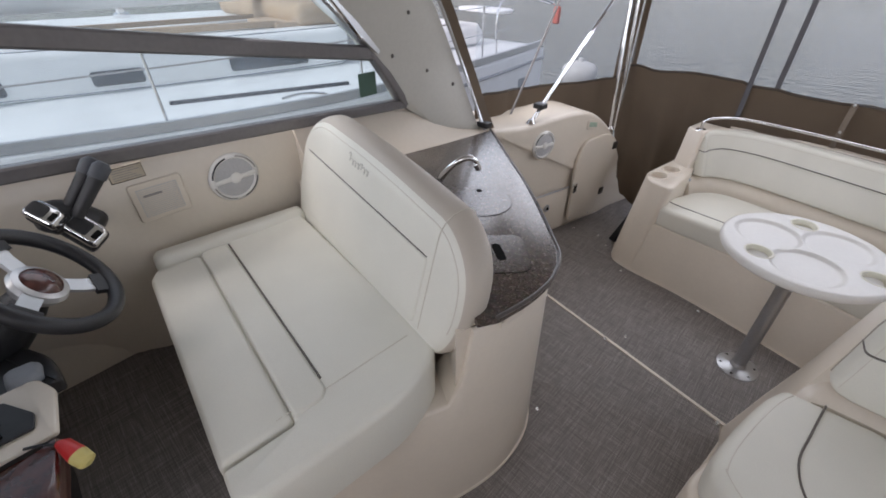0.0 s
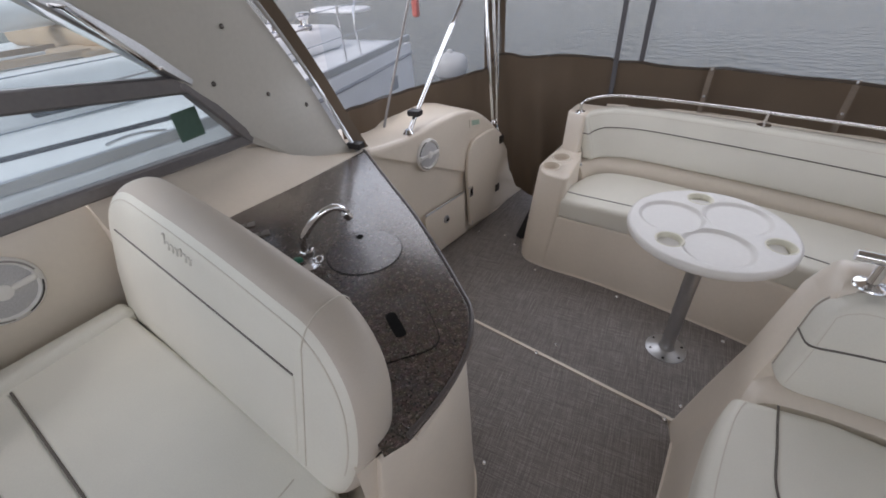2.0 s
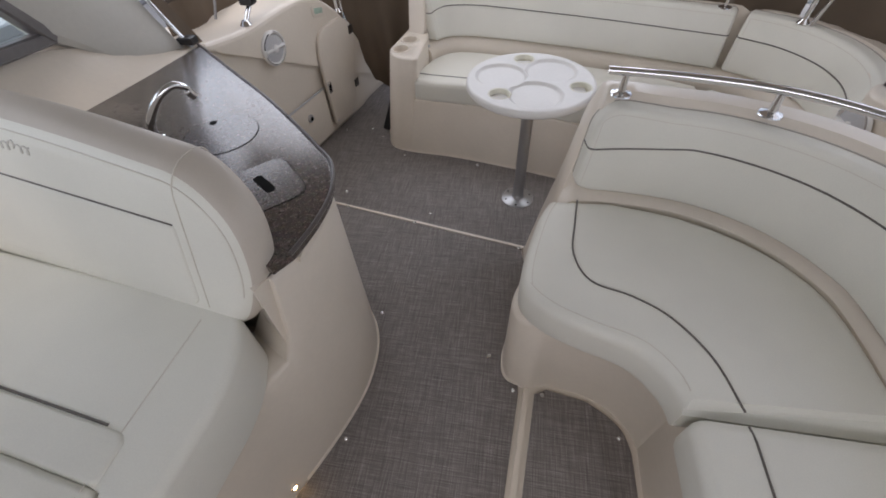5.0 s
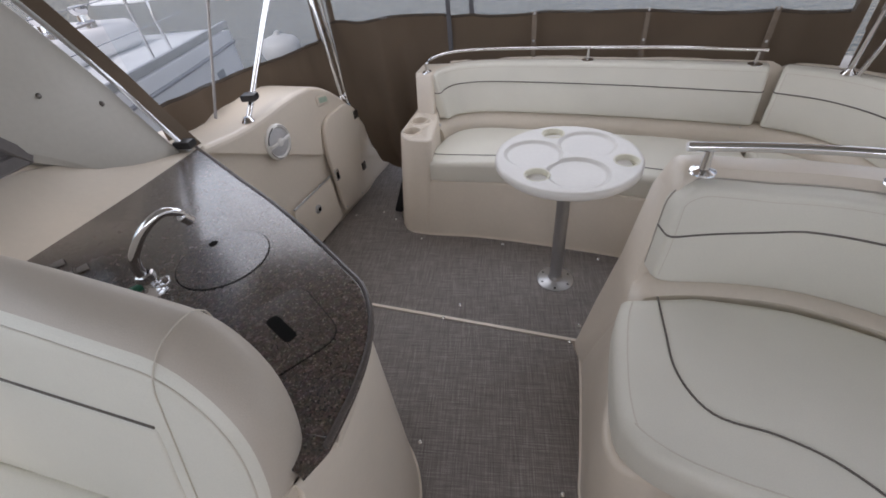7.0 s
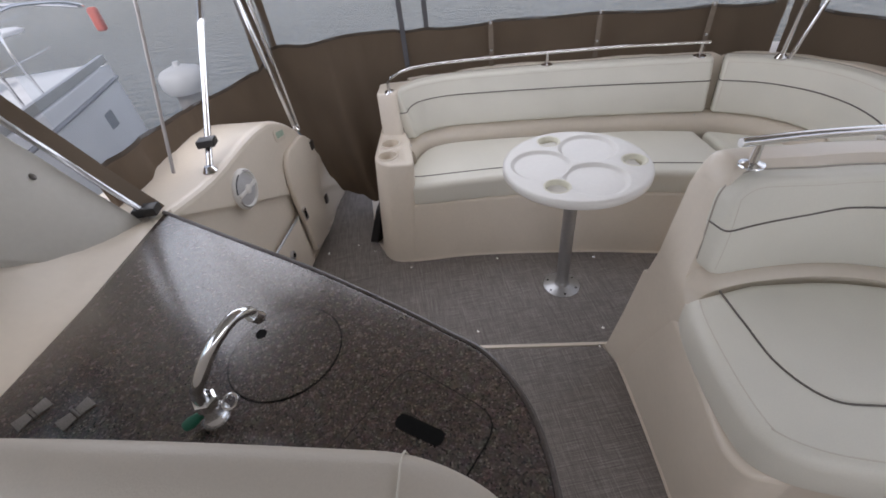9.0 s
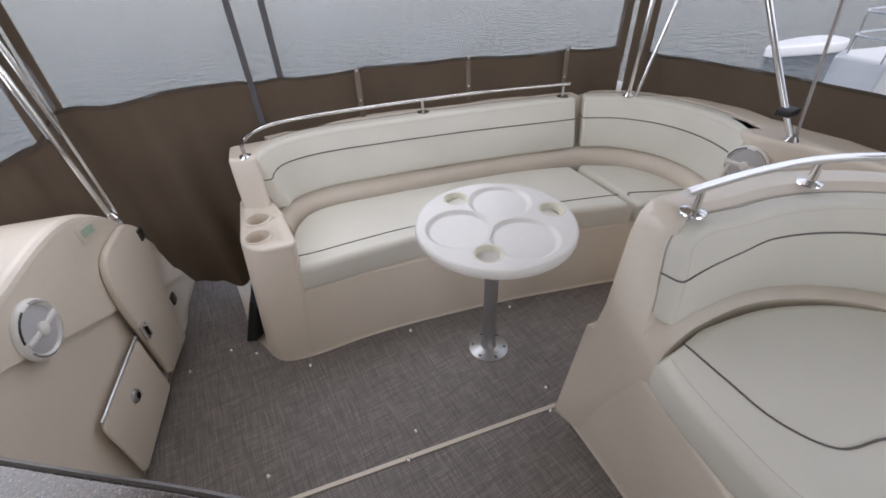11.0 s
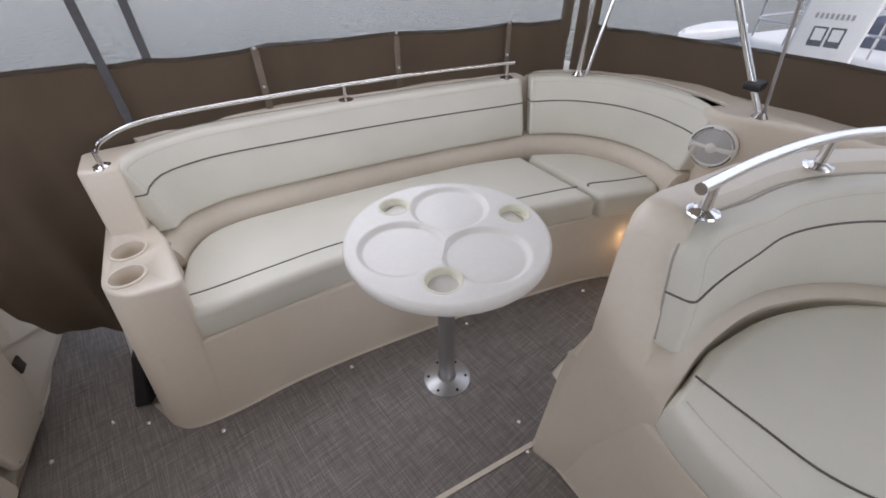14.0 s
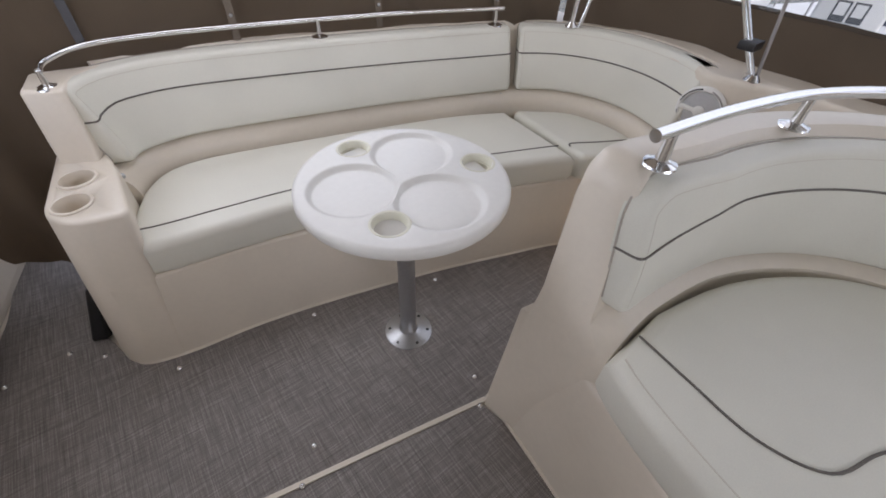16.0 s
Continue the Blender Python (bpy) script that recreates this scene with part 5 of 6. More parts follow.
# ---------------- canvas enclosure ----------------
def curtain(path, low, high, thick=0.004, waves=0.006, bm=None, rows=10, seed=0, drape=lambda s: 0.0):
    """A hanging sheet over a plan line between two heights, with soft folds. low and high are functions of the share along it."""
    bm = bm or bmesh.new()
    p = [Vector((q[0], q[1])) for q in path]
    nor = normals2(p)
    grid = []
    for i, (c, q) in enumerate(zip(p, nor)):
        s = i / (len(p) - 1)
        z0, z1 = low(s), high(s)
        col = []
        for k in range(rows + 1):
            t = k / rows
            z = z0 + (z1 - z0) * t
            w = waves * (noise.noise(Vector((c.x * 6 + seed, c.y * 6, z * 1.0))) * 1.8 + 0.8 * noise.noise(Vector((c.x * 16, c.y * 16 + seed, z * 2.2))))
            w += drape(s) * (1.05 - z) * math.sin(26 * c.x + 3.0 * z + 1.2 * math.sin(9 * c.x))
            col.append((c + q * w, z, q))
        grid.append(col)
    for side in (0, 1):
        vs = [[bm.verts.new((c.x + q.x * thick * side, c.y + q.y * thick * side, z)) for c, z, q in col] for col in grid]
        for a, b in zip(vs, vs[1:]):
            for k in range(rows):
                bm.faces.new((a[k], b[k], b[k + 1], a[k + 1]))
    return bm


def lin(*pts):
    def f(s):
        for (a, u), (b, v) in zip(pts, pts[1:]):
            if s <= b:
                t = (s - a) / (b - a)
                t = t * t * (3 - 2 * t)
                return u + (v - u) * t
        return pts[-1][1]
    return f


SB = spline([(-1.545, 1.88), (-1.535, 2.12), (-1.50, 2.36), (-1.44, 2.57), (-1.35, 2.76), (-1.23, 2.90), (-1.13, 2.955)], 8)
AFT = spline([(-1.12, 2.96), (-1.04, 2.965), (-0.95, 2.965), (-0.82, 2.965), (-0.62, 2.985), (-0.30, 3.0), (0.1, 2.955), (0.6, 2.838), (1.11, 2.668), (1.38, 2.52)], 8)
PT = spline([(1.395, 2.50), (1.57, 2.22), (1.64, 1.85), (1.64, 1.4), (1.62, 0.9), (1.60, 0.3)], 8)


def panel(name, path, low, sill, head, label, seed, drape=lambda s: 0.0):
    th = empty(name, (path[0].x, path[0].y, low(0)), label, "curtain", "canvas enclosure")
    part("canvas", curtain(path, low, sill, waves=0.016, seed=seed, rows=24, drape=drape), CANVAS, th)
    part("binding", curtain(path, lambda s: sill(s) - 0.010, lambda s: sill(s) + 0.004, thick=-0.006, waves=0.016, seed=seed, rows=1, drape=drape), BINDING, th, "dark sewn binding along the window")
    w = part("clear_window", curtain(path, lambda s: sill(s) - 0.004, lambda s: head, thick=0.0, waves=0.002, seed=seed + 5, rows=8), CLEAR, th, "clear vinyl window")
    w.visible_shadow = False
    return th


sb = panel("curtain_starboard", SB, lin((0, 0.80), (0.5, 0.78), (0.75, 0.66), (1, 0.45)), lin((0, 0.99), (0.35, 0.957), (0.65, 0.943), (0.85, 0.965), (1, 1.05)), 1.95, "taupe canvas side curtain with a clear window", 1)
aft = panel("curtain_aft", AFT, lin((0, 0.60), (0.07, 0.46), (0.15, 0.28), (0.22, 0.165), (0.30, 0.085), (0.37, 0.05), (0.45, 0.05), (0.53, 0.72), (0.6, 0.74), (1, 0.74)), lambda s: 1.052 - 0.030 * min(1, max(0, s - 0.5) / 0.15) - 0.010 * abs(math.sin(math.pi * s * 9)) * (s > 0.5) + 0.008 * math.sin(s * 20), 1.95, "taupe canvas aft curtain with a wide clear window", 2, lambda s: 0.055 * max(0, math.sin(math.pi * min(1, s / 0.5))))
pt = panel("curtain_port", PT, lambda s: 0.74, lin((0, 1.03), (0.12, 0.985), (0.3, 0.97), (0.5, 0.965), (1, 0.965)), 1.95, "taupe canvas port curtain with a clear window", 3)
for path, th, i0, i1 in ((SB, sb, -7, -1), (AFT, aft, 0, 4), (AFT, aft, -3, -1), (PT, pt, 0, 3)):
    seg = path[i0:] if i1 == -1 else path[i0:i1 + 1]
    part("canvas_edge", curtain(seg, lambda s: 0.95, lambda s: 1.95, waves=0.004, rows=6), CANVAS, th, "taupe canvas border of the window")
# straps and zippers on the aft curtain
def at_aft(i, z, out=0.008):
    p, q = AFT[i], normals2(AFT)[i]
    return Vector((p.x - q.x * out, p.y - q.y * out, z))


def aft_near(x):
    return min(range(len(AFT)), key=lambda i: abs(AFT[i].x - x))


for x, z0 in ((-0.45, 0.85), (-0.32, 1.04)):
    i = aft_near(x)
    part("zipper", ribbon([at_aft(i, z, 0.016) for z in (z0, 1.06, 1.2, 1.5, 1.95)], 0.026, 0.004, Vector((1, -0.1, 0))), ZIP, aft, "grey zipper tape")
for x in (0.03, 0.60, 1.11):
    i = aft_near(x)
    part("strap", ribbon([at_aft(i, z, 0.014) for z in (0.80, 0.87, 0.95, 1.03)], 0.026, 0.003, Vector((1, -0.25, 0)).normalized()), TAPE, aft, "pale taupe tape")
    for z in (0.885, 1.022):
        part("snap", lathe([(0, 0.007), (0.005, 0.005), (0.007, 0)], 12, facing(at_aft(i, z, 0.016), (-0.2, -1, 0))), ALU, aft)

# poles of the enclosure
def pole(name, points, r, label, foot=True, material=CHROME):
    th = empty(name, points[0], label, "pole", "canopy poles")
    part("tube", tube(points, r, 12), material, th)
    if foot:
        x, y, z = points[0]
        part("deck_foot", lathe([(0, 0.02), (0.014, 0.02), (0.024, 0.006), (0.028, 0)], 16, pose(x, y, z)), CHROME, th)
    return th


p1 = pole("canopy_pole", [(-1.29, 2.10, 0.838), (-1.30, 2.45, 1.08), (-1.31, 2.95, 1.43), (-1.32, 3.4, 1.75)], 0.0125, "polished steel canopy pole")
part("clip", box(-1.32, -1.255, 2.155, 2.205, 0.905, 0.935, 0.006), BLACK, p1, "black pole clip")
pole("canopy_strap", [(-1.36, 1.99, 0.90), (-1.34, 2.3, 1.40), (-1.33, 2.5, 1.75)], 0.006, "pale grey webbing strap of the canopy", False, STRAP)
pole("canopy_pole", [(-1.105, 2.83, 0.665), (-1.14, 2.86, 0.98), (-1.175, 2.89, 1.3), (-1.22, 2.92, 1.9)], 0.0125, "polished steel canopy pole")
pole("canopy_pole", [(-1.09, 2.86, 0.65), (-1.11, 2.89, 0.98), (-1.135, 2.90, 1.3), (-1.17, 2.92, 1.9)], 0.010, "polished steel canopy pole", False)
p2 = pole("canopy_pole", [(1.402, 1.635, 0.797), (1.402, 1.76, 1.0), (1.40, 1.89, 1.22), (1.40, 2.1, 1.58)], 0.0125, "polished steel canopy pole")
part("clip", box(1.368, 1.438, 1.665, 1.72, 0.885, 0.915, 0.006), BLACK, p2, "black pole clip")
pole("canopy_strap", [(1.42, 1.63, 0.80), (1.42, 1.68, 1.2), (1.42, 1.74, 1.7)], 0.006, "pale grey webbing strap of the canopy", False, STRAP)
pole("canopy_pole", [(1.355, 2.415, 0.797), (1.375, 2.42, 1.1), (1.41, 2.43, 1.6)], 0.0125, "polished steel canopy pole")
pole("canopy_pole", [(1.375, 2.385, 0.797), (1.44, 2.36, 1.1), (1.535, 2.33, 1.55)], 0.010, "polished steel canopy pole", False)

# ---------------- helm ----------------
console = empty("helm_console", (-1.2, -0.8, 0.25), "cream helm console with burl wood trim and a black switch panel", "console")
part("body", slab(rounded([(-1.64, -1.3, 0), (-0.75, -1.3, 0.02), (-0.75, -0.55, 0.04), (-1.64, -0.50, 0.02)]), 0.25, 0.86, 0.02), GEL, console)
# out-of-view block, added to keep windscreen light off the helm floor
part("instrument_hood", slab(rounded([(-1.60, -1.25, 0.05), (-0.62, -1.25, 0.05), (-0.62, -0.52, 0.10), (-1.60, -0.46, 0.08)]), 0.87, 1.20, 0.06, 4), BLACK, console, "unseen black hood, added to shade the helm floor")
part("lower_pod", slab(rounded([(-1.60, -0.60, 0.02), (-0.84, -0.60, 0.02), (-0.84, -0.30, 0.04), (-1.15, -0.29, 0.04), (-1.60, -0.45, 0.04)]), 0.45, 0.883, 0.02), BLACK, console, "black pod under the dash")
part("dash", slab(rounded([(-1.60, -1.2, 0), (-1.0, -1.2, 0), (-1.0, -0.165, 0.01), (-1.10, -0.17, 0.03), (-1.60, -0.42, 0.02)]), 0.84, 0.885, 0.012), BLACK, console, "black dash under the wheel")
shelf = part("panel", slab(rounded([(-1.02, -0.9, 0), (-0.832, -0.9, 0), (-0.832, -0.190, 0.008), (-0.955, -0.175, 0.012), (-1.02, -0.20, 0.02)]), 0.884, 0.898, 0.005), GEL, console, "cream switch panel")
part("switch_plate", slab(rounded([(-0.985, -0.33, 0.006), (-0.872, -0.33, 0.006), (-0.868, -0.219, 0.006), (-0.910, -0.214, 0.006), (-0.985, -0.255, 0.006)]), 0.896, 0.902, 0.002), BLACK, shelf, "black switch plate")
for k in range(3):
    part("rocker", slab(rounded([(-0.975 + k * 0.034, -0.315, 0.004), (-0.950 + k * 0.034, -0.315, 0.004), (-0.950 + k * 0.034, -0.262, 0.004), (-0.975 + k * 0.034, -0.268, 0.004)]), 0.901, 0.907, 0.002), DARK, shelf)
part("wood_trim", slab(rounded([(-0.828, -0.9, 0), (-0.60, -0.9, 0.02), (-0.60, -0.235, 0.03), (-0.70, -0.212, 0.02), (-0.828, -0.192, 0.005)]), 0.835, 0.896, 0.016, 4), WOODRED, console, "glossy burl wood trim")
part("pale_cover", slab(rounded([(-1.085, -0.250, 0.02), (-1.02, -0.250, 0.02), (-1.015, -0.190, 0.02), (-1.08, -0.185, 0.02)]), 0.87, 0.906, 0.014, 4), mat("pale_grey_plastic", (0.26, 0.28, 0.31), 0.5, grain=0.06, stain=0.1), console, "pale grey plastic cover")
part("knob", lathe([(0.016, 0.895), (0.016, 0.905), (0.010, 0.912), (0, 0.913)], 16, pose(-0.70, -0.27, 0)), CHROME, console)
wheel = empty("steering_wheel", (-1.18, -0.12, 1.0), "black leather steering wheel with silver spokes and a wood hub", "steering wheel")
WM = facing((-1.190, -0.122, 1.01), (0.25, 0.70, 0.66))
ring = [WM @ Vector((0.152 * math.cos(a), 0.152 * math.sin(a), 0.02)) for a in [2 * math.pi * k / 48 for k in range(49)]]
part("rim", tube(ring, 0.0185, 14, caps=False), mat("black_leather", (0.02, 0.02, 0.023), 0.38, grain=0.2, scale=200, bump=0.1), wheel)
for k, a in enumerate((178, 300, 58)):
    c, s = math.cos(radians(a)), math.sin(radians(a))
    t3 = (WM.to_3x3() @ Vector((-s, c, 0))).normalized()
    sp_ = part("spoke", ribbon([WM @ Vector((0.03 * c, 0.03 * s, 0.004)), WM @ Vector((0.09 * c, 0.09 * s, 0.006)), WM @ Vector((0.145 * c, 0.145 * s, 0.018))], 0.040, 0.009, t3), SILVER, wheel, "silver spoke")
    part("spoke_grip", ribbon([WM @ Vector((0.110 * c, 0.110 * s, 0.012)), WM @ Vector((0.15 * c, 0.15 * s, 0.022))], 0.060, 0.014, t3), BLACK, sp_)
part("hub", lathe([(0, 0.020), (0.035, 0.018), (0.055, 0.012), (0.060, 0.0), (0.05, -0.02)], 32, WM), SILVER, wheel, "silver hub ring")
part("hub_cap", lathe([(0, 0.030), (0.022, 0.028), (0.038, 0.022), (0.043, 0.015)], 28, WM), WOODRED, wheel, "dark wood hub cap")
part("column", tube([WM @ Vector((0, 0, 0)), WM @ Vector((0, 0, -0.10)), (-1.22, -0.30, 0.86)], [0.03, 0.055, 0.07], 16), BLACK, wheel)

throttle = empty("throttle_control", (-1.55, 0.0, 0.95), "chrome and black twin throttle control", "throttle")
part("pod", tube(spline([(-1.52, -0.075, 1.035), (-1.53, -0.02, 1.015), (-1.53, 0.03, 0.965), (-1.52, 0.05, 0.945)], 4), [0.030, 0.040, 0.047, 0.050, 0.052, 0.053, 0.054, 0.054, 0.053, 0.052, 0.048, 0.042, 0.034], 18), BLACK, throttle)
for at, d, w in (((-1.475, -0.050, 1.062), (0.70, -0.12, 0.70), 0.036), ((-1.465, 0.012, 0.985), (0.80, 0.10, 0.60), 0.042)):
    TM = facing(at, d, (-0.35, 0.75, 0.25))
    cap = part("chrome_cap", slab(rounded([(-w * 1.25, -w * 0.8, 0.016), (w * 1.25, -w * 0.8, 0.016), (w * 1.15, w * 0.8, 0.022), (-w * 1.15, w * 0.8, 0.022)]), -0.035, 0.012, 0.014, 4, TM), CHROME, throttle, "chrome cap")
    part("cap_inlay", slab(rounded([(-w * 1.0, -w * 0.5, 0.01), (w * 0.30, -w * 0.5, 0.01), (w * 0.30, w * 0.55, 0.01), (-w * 1.0, w * 0.55, 0.01)]), 0.008, 0.0145, 0.003, 2, TM), BLACK, cap)
    part("cap_slot", slab(rounded([(w * 0.55, -w * 0.35, 0.004), (w * 0.95, -w * 0.35, 0.004), (w * 0.95, w * 0.35, 0.004), (w * 0.55, w * 0.35, 0.004)]), 0.008, 0.0135, 0.001, 2, TM), DARK, cap)
    part("cap_skirt", slab(rounded([(-w * 1.3, -w * 0.9, 0.016), (w * 1.3, -w * 0.9, 0.016), (w * 1.2, w * 0.9, 0.022), (-w * 1.2, w * 0.9, 0.022)]), -0.062, -0.026, 0.010, 3, TM), BLACK, cap)
for dx, dy, dz in ((0.0, 0.0, 0.0), (-0.032, -0.016, 0.010)):
    lev = part("lever", tube([(-1.485 + dx, 0.010 + dy, 1.020 + dz), (-1.49 + dx, 0.062 + dy, 1.075 + dz), (-1.495 + dx, 0.105 + dy, 1.120 + dz)], [0.017, 0.019, 0.021], 14), BLACK, throttle, "black lever")
    part("grip", tube([(-1.494 + dx, 0.098 + dy, 1.112 + dz), (-1.497 + dx, 0.122 + dy, 1.138 + dz), (-1.498 + dx, 0.132 + dy, 1.148 + dz)], [0.024, 0.025, 0.014], 14), mat("grey_rubber", (0.05, 0.055, 0.065), 0.5, grain=0.1), lev)

whistle = empty("red_float", (-0.78, -0.18, 0.90), "red and pale yellow plastic key float", "float")
part("cord", tube([(-0.800, -0.198, 0.897), (-0.815, -0.215, 0.900), (-0.83, -0.24, 0.899)], 0.003, 6), BLACK, whistle)
part("red_half", tube([(-0.800, -0.195, 0.898), (-0.790, -0.187, 0.895), (-0.758, -0.176, 0.885)], [0.006, 0.013, 0.017], 16), RED, whistle)
part("yellow_half", tube([(-0.758, -0.176, 0.885), (-0.738, -0.168, 0.879), (-0.733, -0.166, 0.877)], [0.017, 0.015, 0.008], 16), YELLOW, whistle)

door = empty("door_handle_plate", (-1.72, 0.105, 0.53), "small black pull handle on the side wall", "handle")
part("pull", box(-1.72, -1.672, 0.075, 0.135, 0.505, 0.532, 0.004), BLACK, door)

# ---------------- closing walls and roof ----------------
# unseen roof, closes the forward part against the sky
single("ceiling", slab([(-1.66, -1.7), (1.66, -1.7), (1.66, 1.3), (-1.66, 1.3)], 2.06, 2.12, 0.02), PANEL, "unseen off-white hard top", kind="structure")
# unseen aft roof, assumed translucent so that diffuse daylight filters down
CANOPY = bpy.data.materials.new("translucent_canopy")
CANOPY.use_nodes = True
cn_ = CANOPY.node_tree.nodes
cb, ct, cm = cn_.new("ShaderNodeBsdfDiffuse"), cn_.new("ShaderNodeBsdfTranslucent"), cn_.new("ShaderNodeMixShader")
cb.inputs["Color"].default_value, ct.inputs["Color"].default_value = (0.45, 0.38, 0.31, 1), (0.6, 0.55, 0.48, 1)
for a, b in ((cb, 1), (ct, 2)):
    CANOPY.node_tree.links.new(a.outputs[0], cm.inputs[b])
CANOPY.node_tree.links.new(cm.outputs[0], cn_["Material Output"].inputs["Surface"])
single("ceiling_canopy", slab([(-1.66, 1.31), (1.66, 1.31), (1.66, 2.9), (1.2, 3.2), (-1.2, 3.45), (-1.66, 3.2)], 1.96, 1.964), CANOPY, "unseen pale canopy roof, added to let soft daylight in", kind="structure")
# unseen wall, its height chosen to cut skylight at the helm
single("wall_forward", box(-1.66, 1.66, -1.75, -1.68, -0.01, 1.50), GEL, "unseen cream bulkhead, raised to darken the helm", kind="structure")
single("wall_port", box(1.28, 1.66, -1.68, 1.10, -0.01, 0.79), GEL, "cream port side wall", kind="structure")
# unseen wall, added to stop sky light reaching the helm from port
single("wall_port_upper", box(1.60, 1.66, -1.68, 0.25, 0.79, 1.40), GEL, "unseen cream wall, added to block light from port", kind="structure")

# ---------------- outside ----------------
single("water", box(-400, 400, -400, 400, -1.3, -1.1), WATER, "grey rippled harbour water", kind="structure")

boat = empty("sailing_boat", (-5.2, 2.0, -1.1), "white sailing boat moored alongside", "sailing boat")
EDGE = spline([(-6.3, -6.5), (-5.2, -3.6), (-4.45, -1.6), (-3.92, -0.15), (-3.60, 0.8), (-3.36, 1.9), (-3.30, 3.0), (-3.38, 4.3), (-3.58, 5.9)], 6)
FAR = [(-8.6, 5.7), (-9.4, 3.0), (-9.6, 1.0), (-9.4, -2.5), (-8.6, -6.5)]
part("hull", slab([tuple(p) for p in EDGE] + FAR, -1.15, 0.56, 0.03), BOATWHITE, boat)
part("deck", slab([(p.x - 0.07, p.y) for p in EDGE[:-1]] + [(-3.75, 5.75), (-6.8, 5.6)] + FAR[1:], 0.56, 0.585, 0.006), mat("non_skid_deck", (0.82, 0.84, 0.845), 0.7, grain=0.06, stain=0.08), boat)
part("toe_rail", ribbon([(p.x - 0.03, p.y, 0.60) for p in EDGE], 0.05, 0.07), ALU, boat, "aluminium toe rail")
part("rubbing_strake", tube([(p.x + 0.01, p.y, 0.40) for p in EDGE], 0.02, 6), mat("grey_stripe", (0.35, 0.36, 0.38), 0.5, grain=0.1), boat, "grey stripe along the hull")


def cabin_x(y):
    return -5.25 + 0.253 * (y - 0.22)


cab = part("cabin", slab(rounded([(cabin_x(-4.5), -4.5, 0.4), (cabin_x(0), 0.0, 0.0), (cabin_x(3.2), 3.2, 0.3), (-7.6, 3.3, 0.3), (-8.6, -1.0, 0.3), (-8.4, -4.5, 0.5)]), 0.58, 0.98, 0.07), BOATWHITE, boat)
for y0, y1 in ((-1.6, -1.1), (-0.45, 0.05), (0.64, 1.06), (1.80, 2.62)):
    q = [Vector((cabin_x(y) + 0.012, y, z)) for y, z in ((y0, 0.66), (y1, 0.66), (y1, 0.78), (y0, 0.78))]
    bm = bmesh.new()
    M = facing(tuple(sum(q, Vector()) / 4), (1, -0.253, 0.05))
    slab(rounded([(-(y1 - y0) / 2, -0.065, 0.03), ((y1 - y0) / 2, -0.065, 0.03), ((y1 - y0) / 2, 0.065, 0.03), (-(y1 - y0) / 2, 0.065, 0.03)]), -0.02, 0.012, 0.006, 2, M, bm)
    part("port_light", bm, PORTGLASS, cab, "smoked cabin window")
part("grab_rail", ribbon([(cabin_x(-1.5) - 0.5, -1.5, 1.02), (cabin_x(0.5) - 0.5, 0.5, 1.03), (cabin_x(2.6) - 0.45, 2.6, 1.02)], 0.09, 0.06), TAN, boat, "tan wooden grab rail on the cabin roof")
part("handrail", ribbon([(-6.55, -2.6, 1.02), (-6.35, 0.2, 1.03), (-6.0, 2.7, 1.02)], 0.06, 0.05), TAN, boat, "tan wooden rail on the cabin roof")
part("spray_hood", slab(rounded([(-4.95, 2.75, 0.1), (-4.75, 3.45, 0.15), (-7.0, 3.55, 0.2), (-7.2, 2.75, 0.1)]), 0.97, 1.22, 0.10, 4), TAN, boat, "folded tan canvas spray hood")
for x, y in ((-5.75, -1.9), (-6.9, -0.6), (-7.6, 1.6)):
    part("roof_vent", lathe([(0.10, 0.98), (0.10, 1.02), (0.06, 1.05), (0.06, 1.12), (0.09, 1.15), (0.07, 1.19), (0, 1.20)], 18, pose(x, y, 0)), CHROME, boat)
part("boom_cover", tube(spline([(-6.3, -4.0, 1.30), (-6.2, 0.0, 1.32), (-5.9, 3.6, 1.34)], 5), 0.13, 12), BOATWHITE, boat, "white sail cover on the boom")
part("hatch", slab(rounded([(-6.1, 0.2, 0.08), (-5.6, 0.2, 0.08), (-5.6, 0.8, 0.08), (-6.1, 0.8, 0.08)]), 0.97, 1.02, 0.02), PORTGLASS, boat, "smoked deck hatch")
part("companionway_hatch", slab(rounded([(-5.05, 2.5, 0.06), (-4.95, 3.2, 0.06), (-5.7, 3.25, 0.06), (-5.8, 2.5, 0.06)]), 0.96, 1.03, 0.02, 3), TAN, boat, "tan canvas hatch cover")
part("deck_track", ribbon([(-4.28, 1.0, 0.60), (-4.0, 1.75, 0.60), (-3.72, 2.5, 0.60)], 0.035, 0.03), BLACK, boat, "black genoa track")
part("cleat", tube(spline([(-3.62, 1.72, 0.615), (-3.56, 1.84, 0.64), (-3.50, 1.96, 0.64), (-3.46, 2.08, 0.615)], 4), 0.014, 8), CHROME, boat)
part("sheet_line", tube(spline([(-5.0, -2.0, 0.83), (-4.9, 0.3, 0.80), (-4.5, 2.2, 0.84), (-3.8, 4.2, 0.98)], 5), 0.009, 6), STRAP, boat, "grey rope along the cabin")
for k in (9, 16, 24, 33, 42):
    p = EDGE[k]
    part("stanchion", tube([(p.x - 0.08, p.y, 0.58), (p.x - 0.08, p.y, 1.18)], 0.0125, 8), CHROME, boat)
for z in (0.88, 1.16):
    part("lifeline", tube([(p.x - 0.08, p.y, z) for p in EDGE[6:46:3]], 0.004, 6), CHROME, boat)
part("shroud", tube([(-4.1, -0.3, 0.58), (-4.75, -0.1, 3.2), (-5.3, 0.1, 6.0)], 0.006, 6), CHROME, boat)
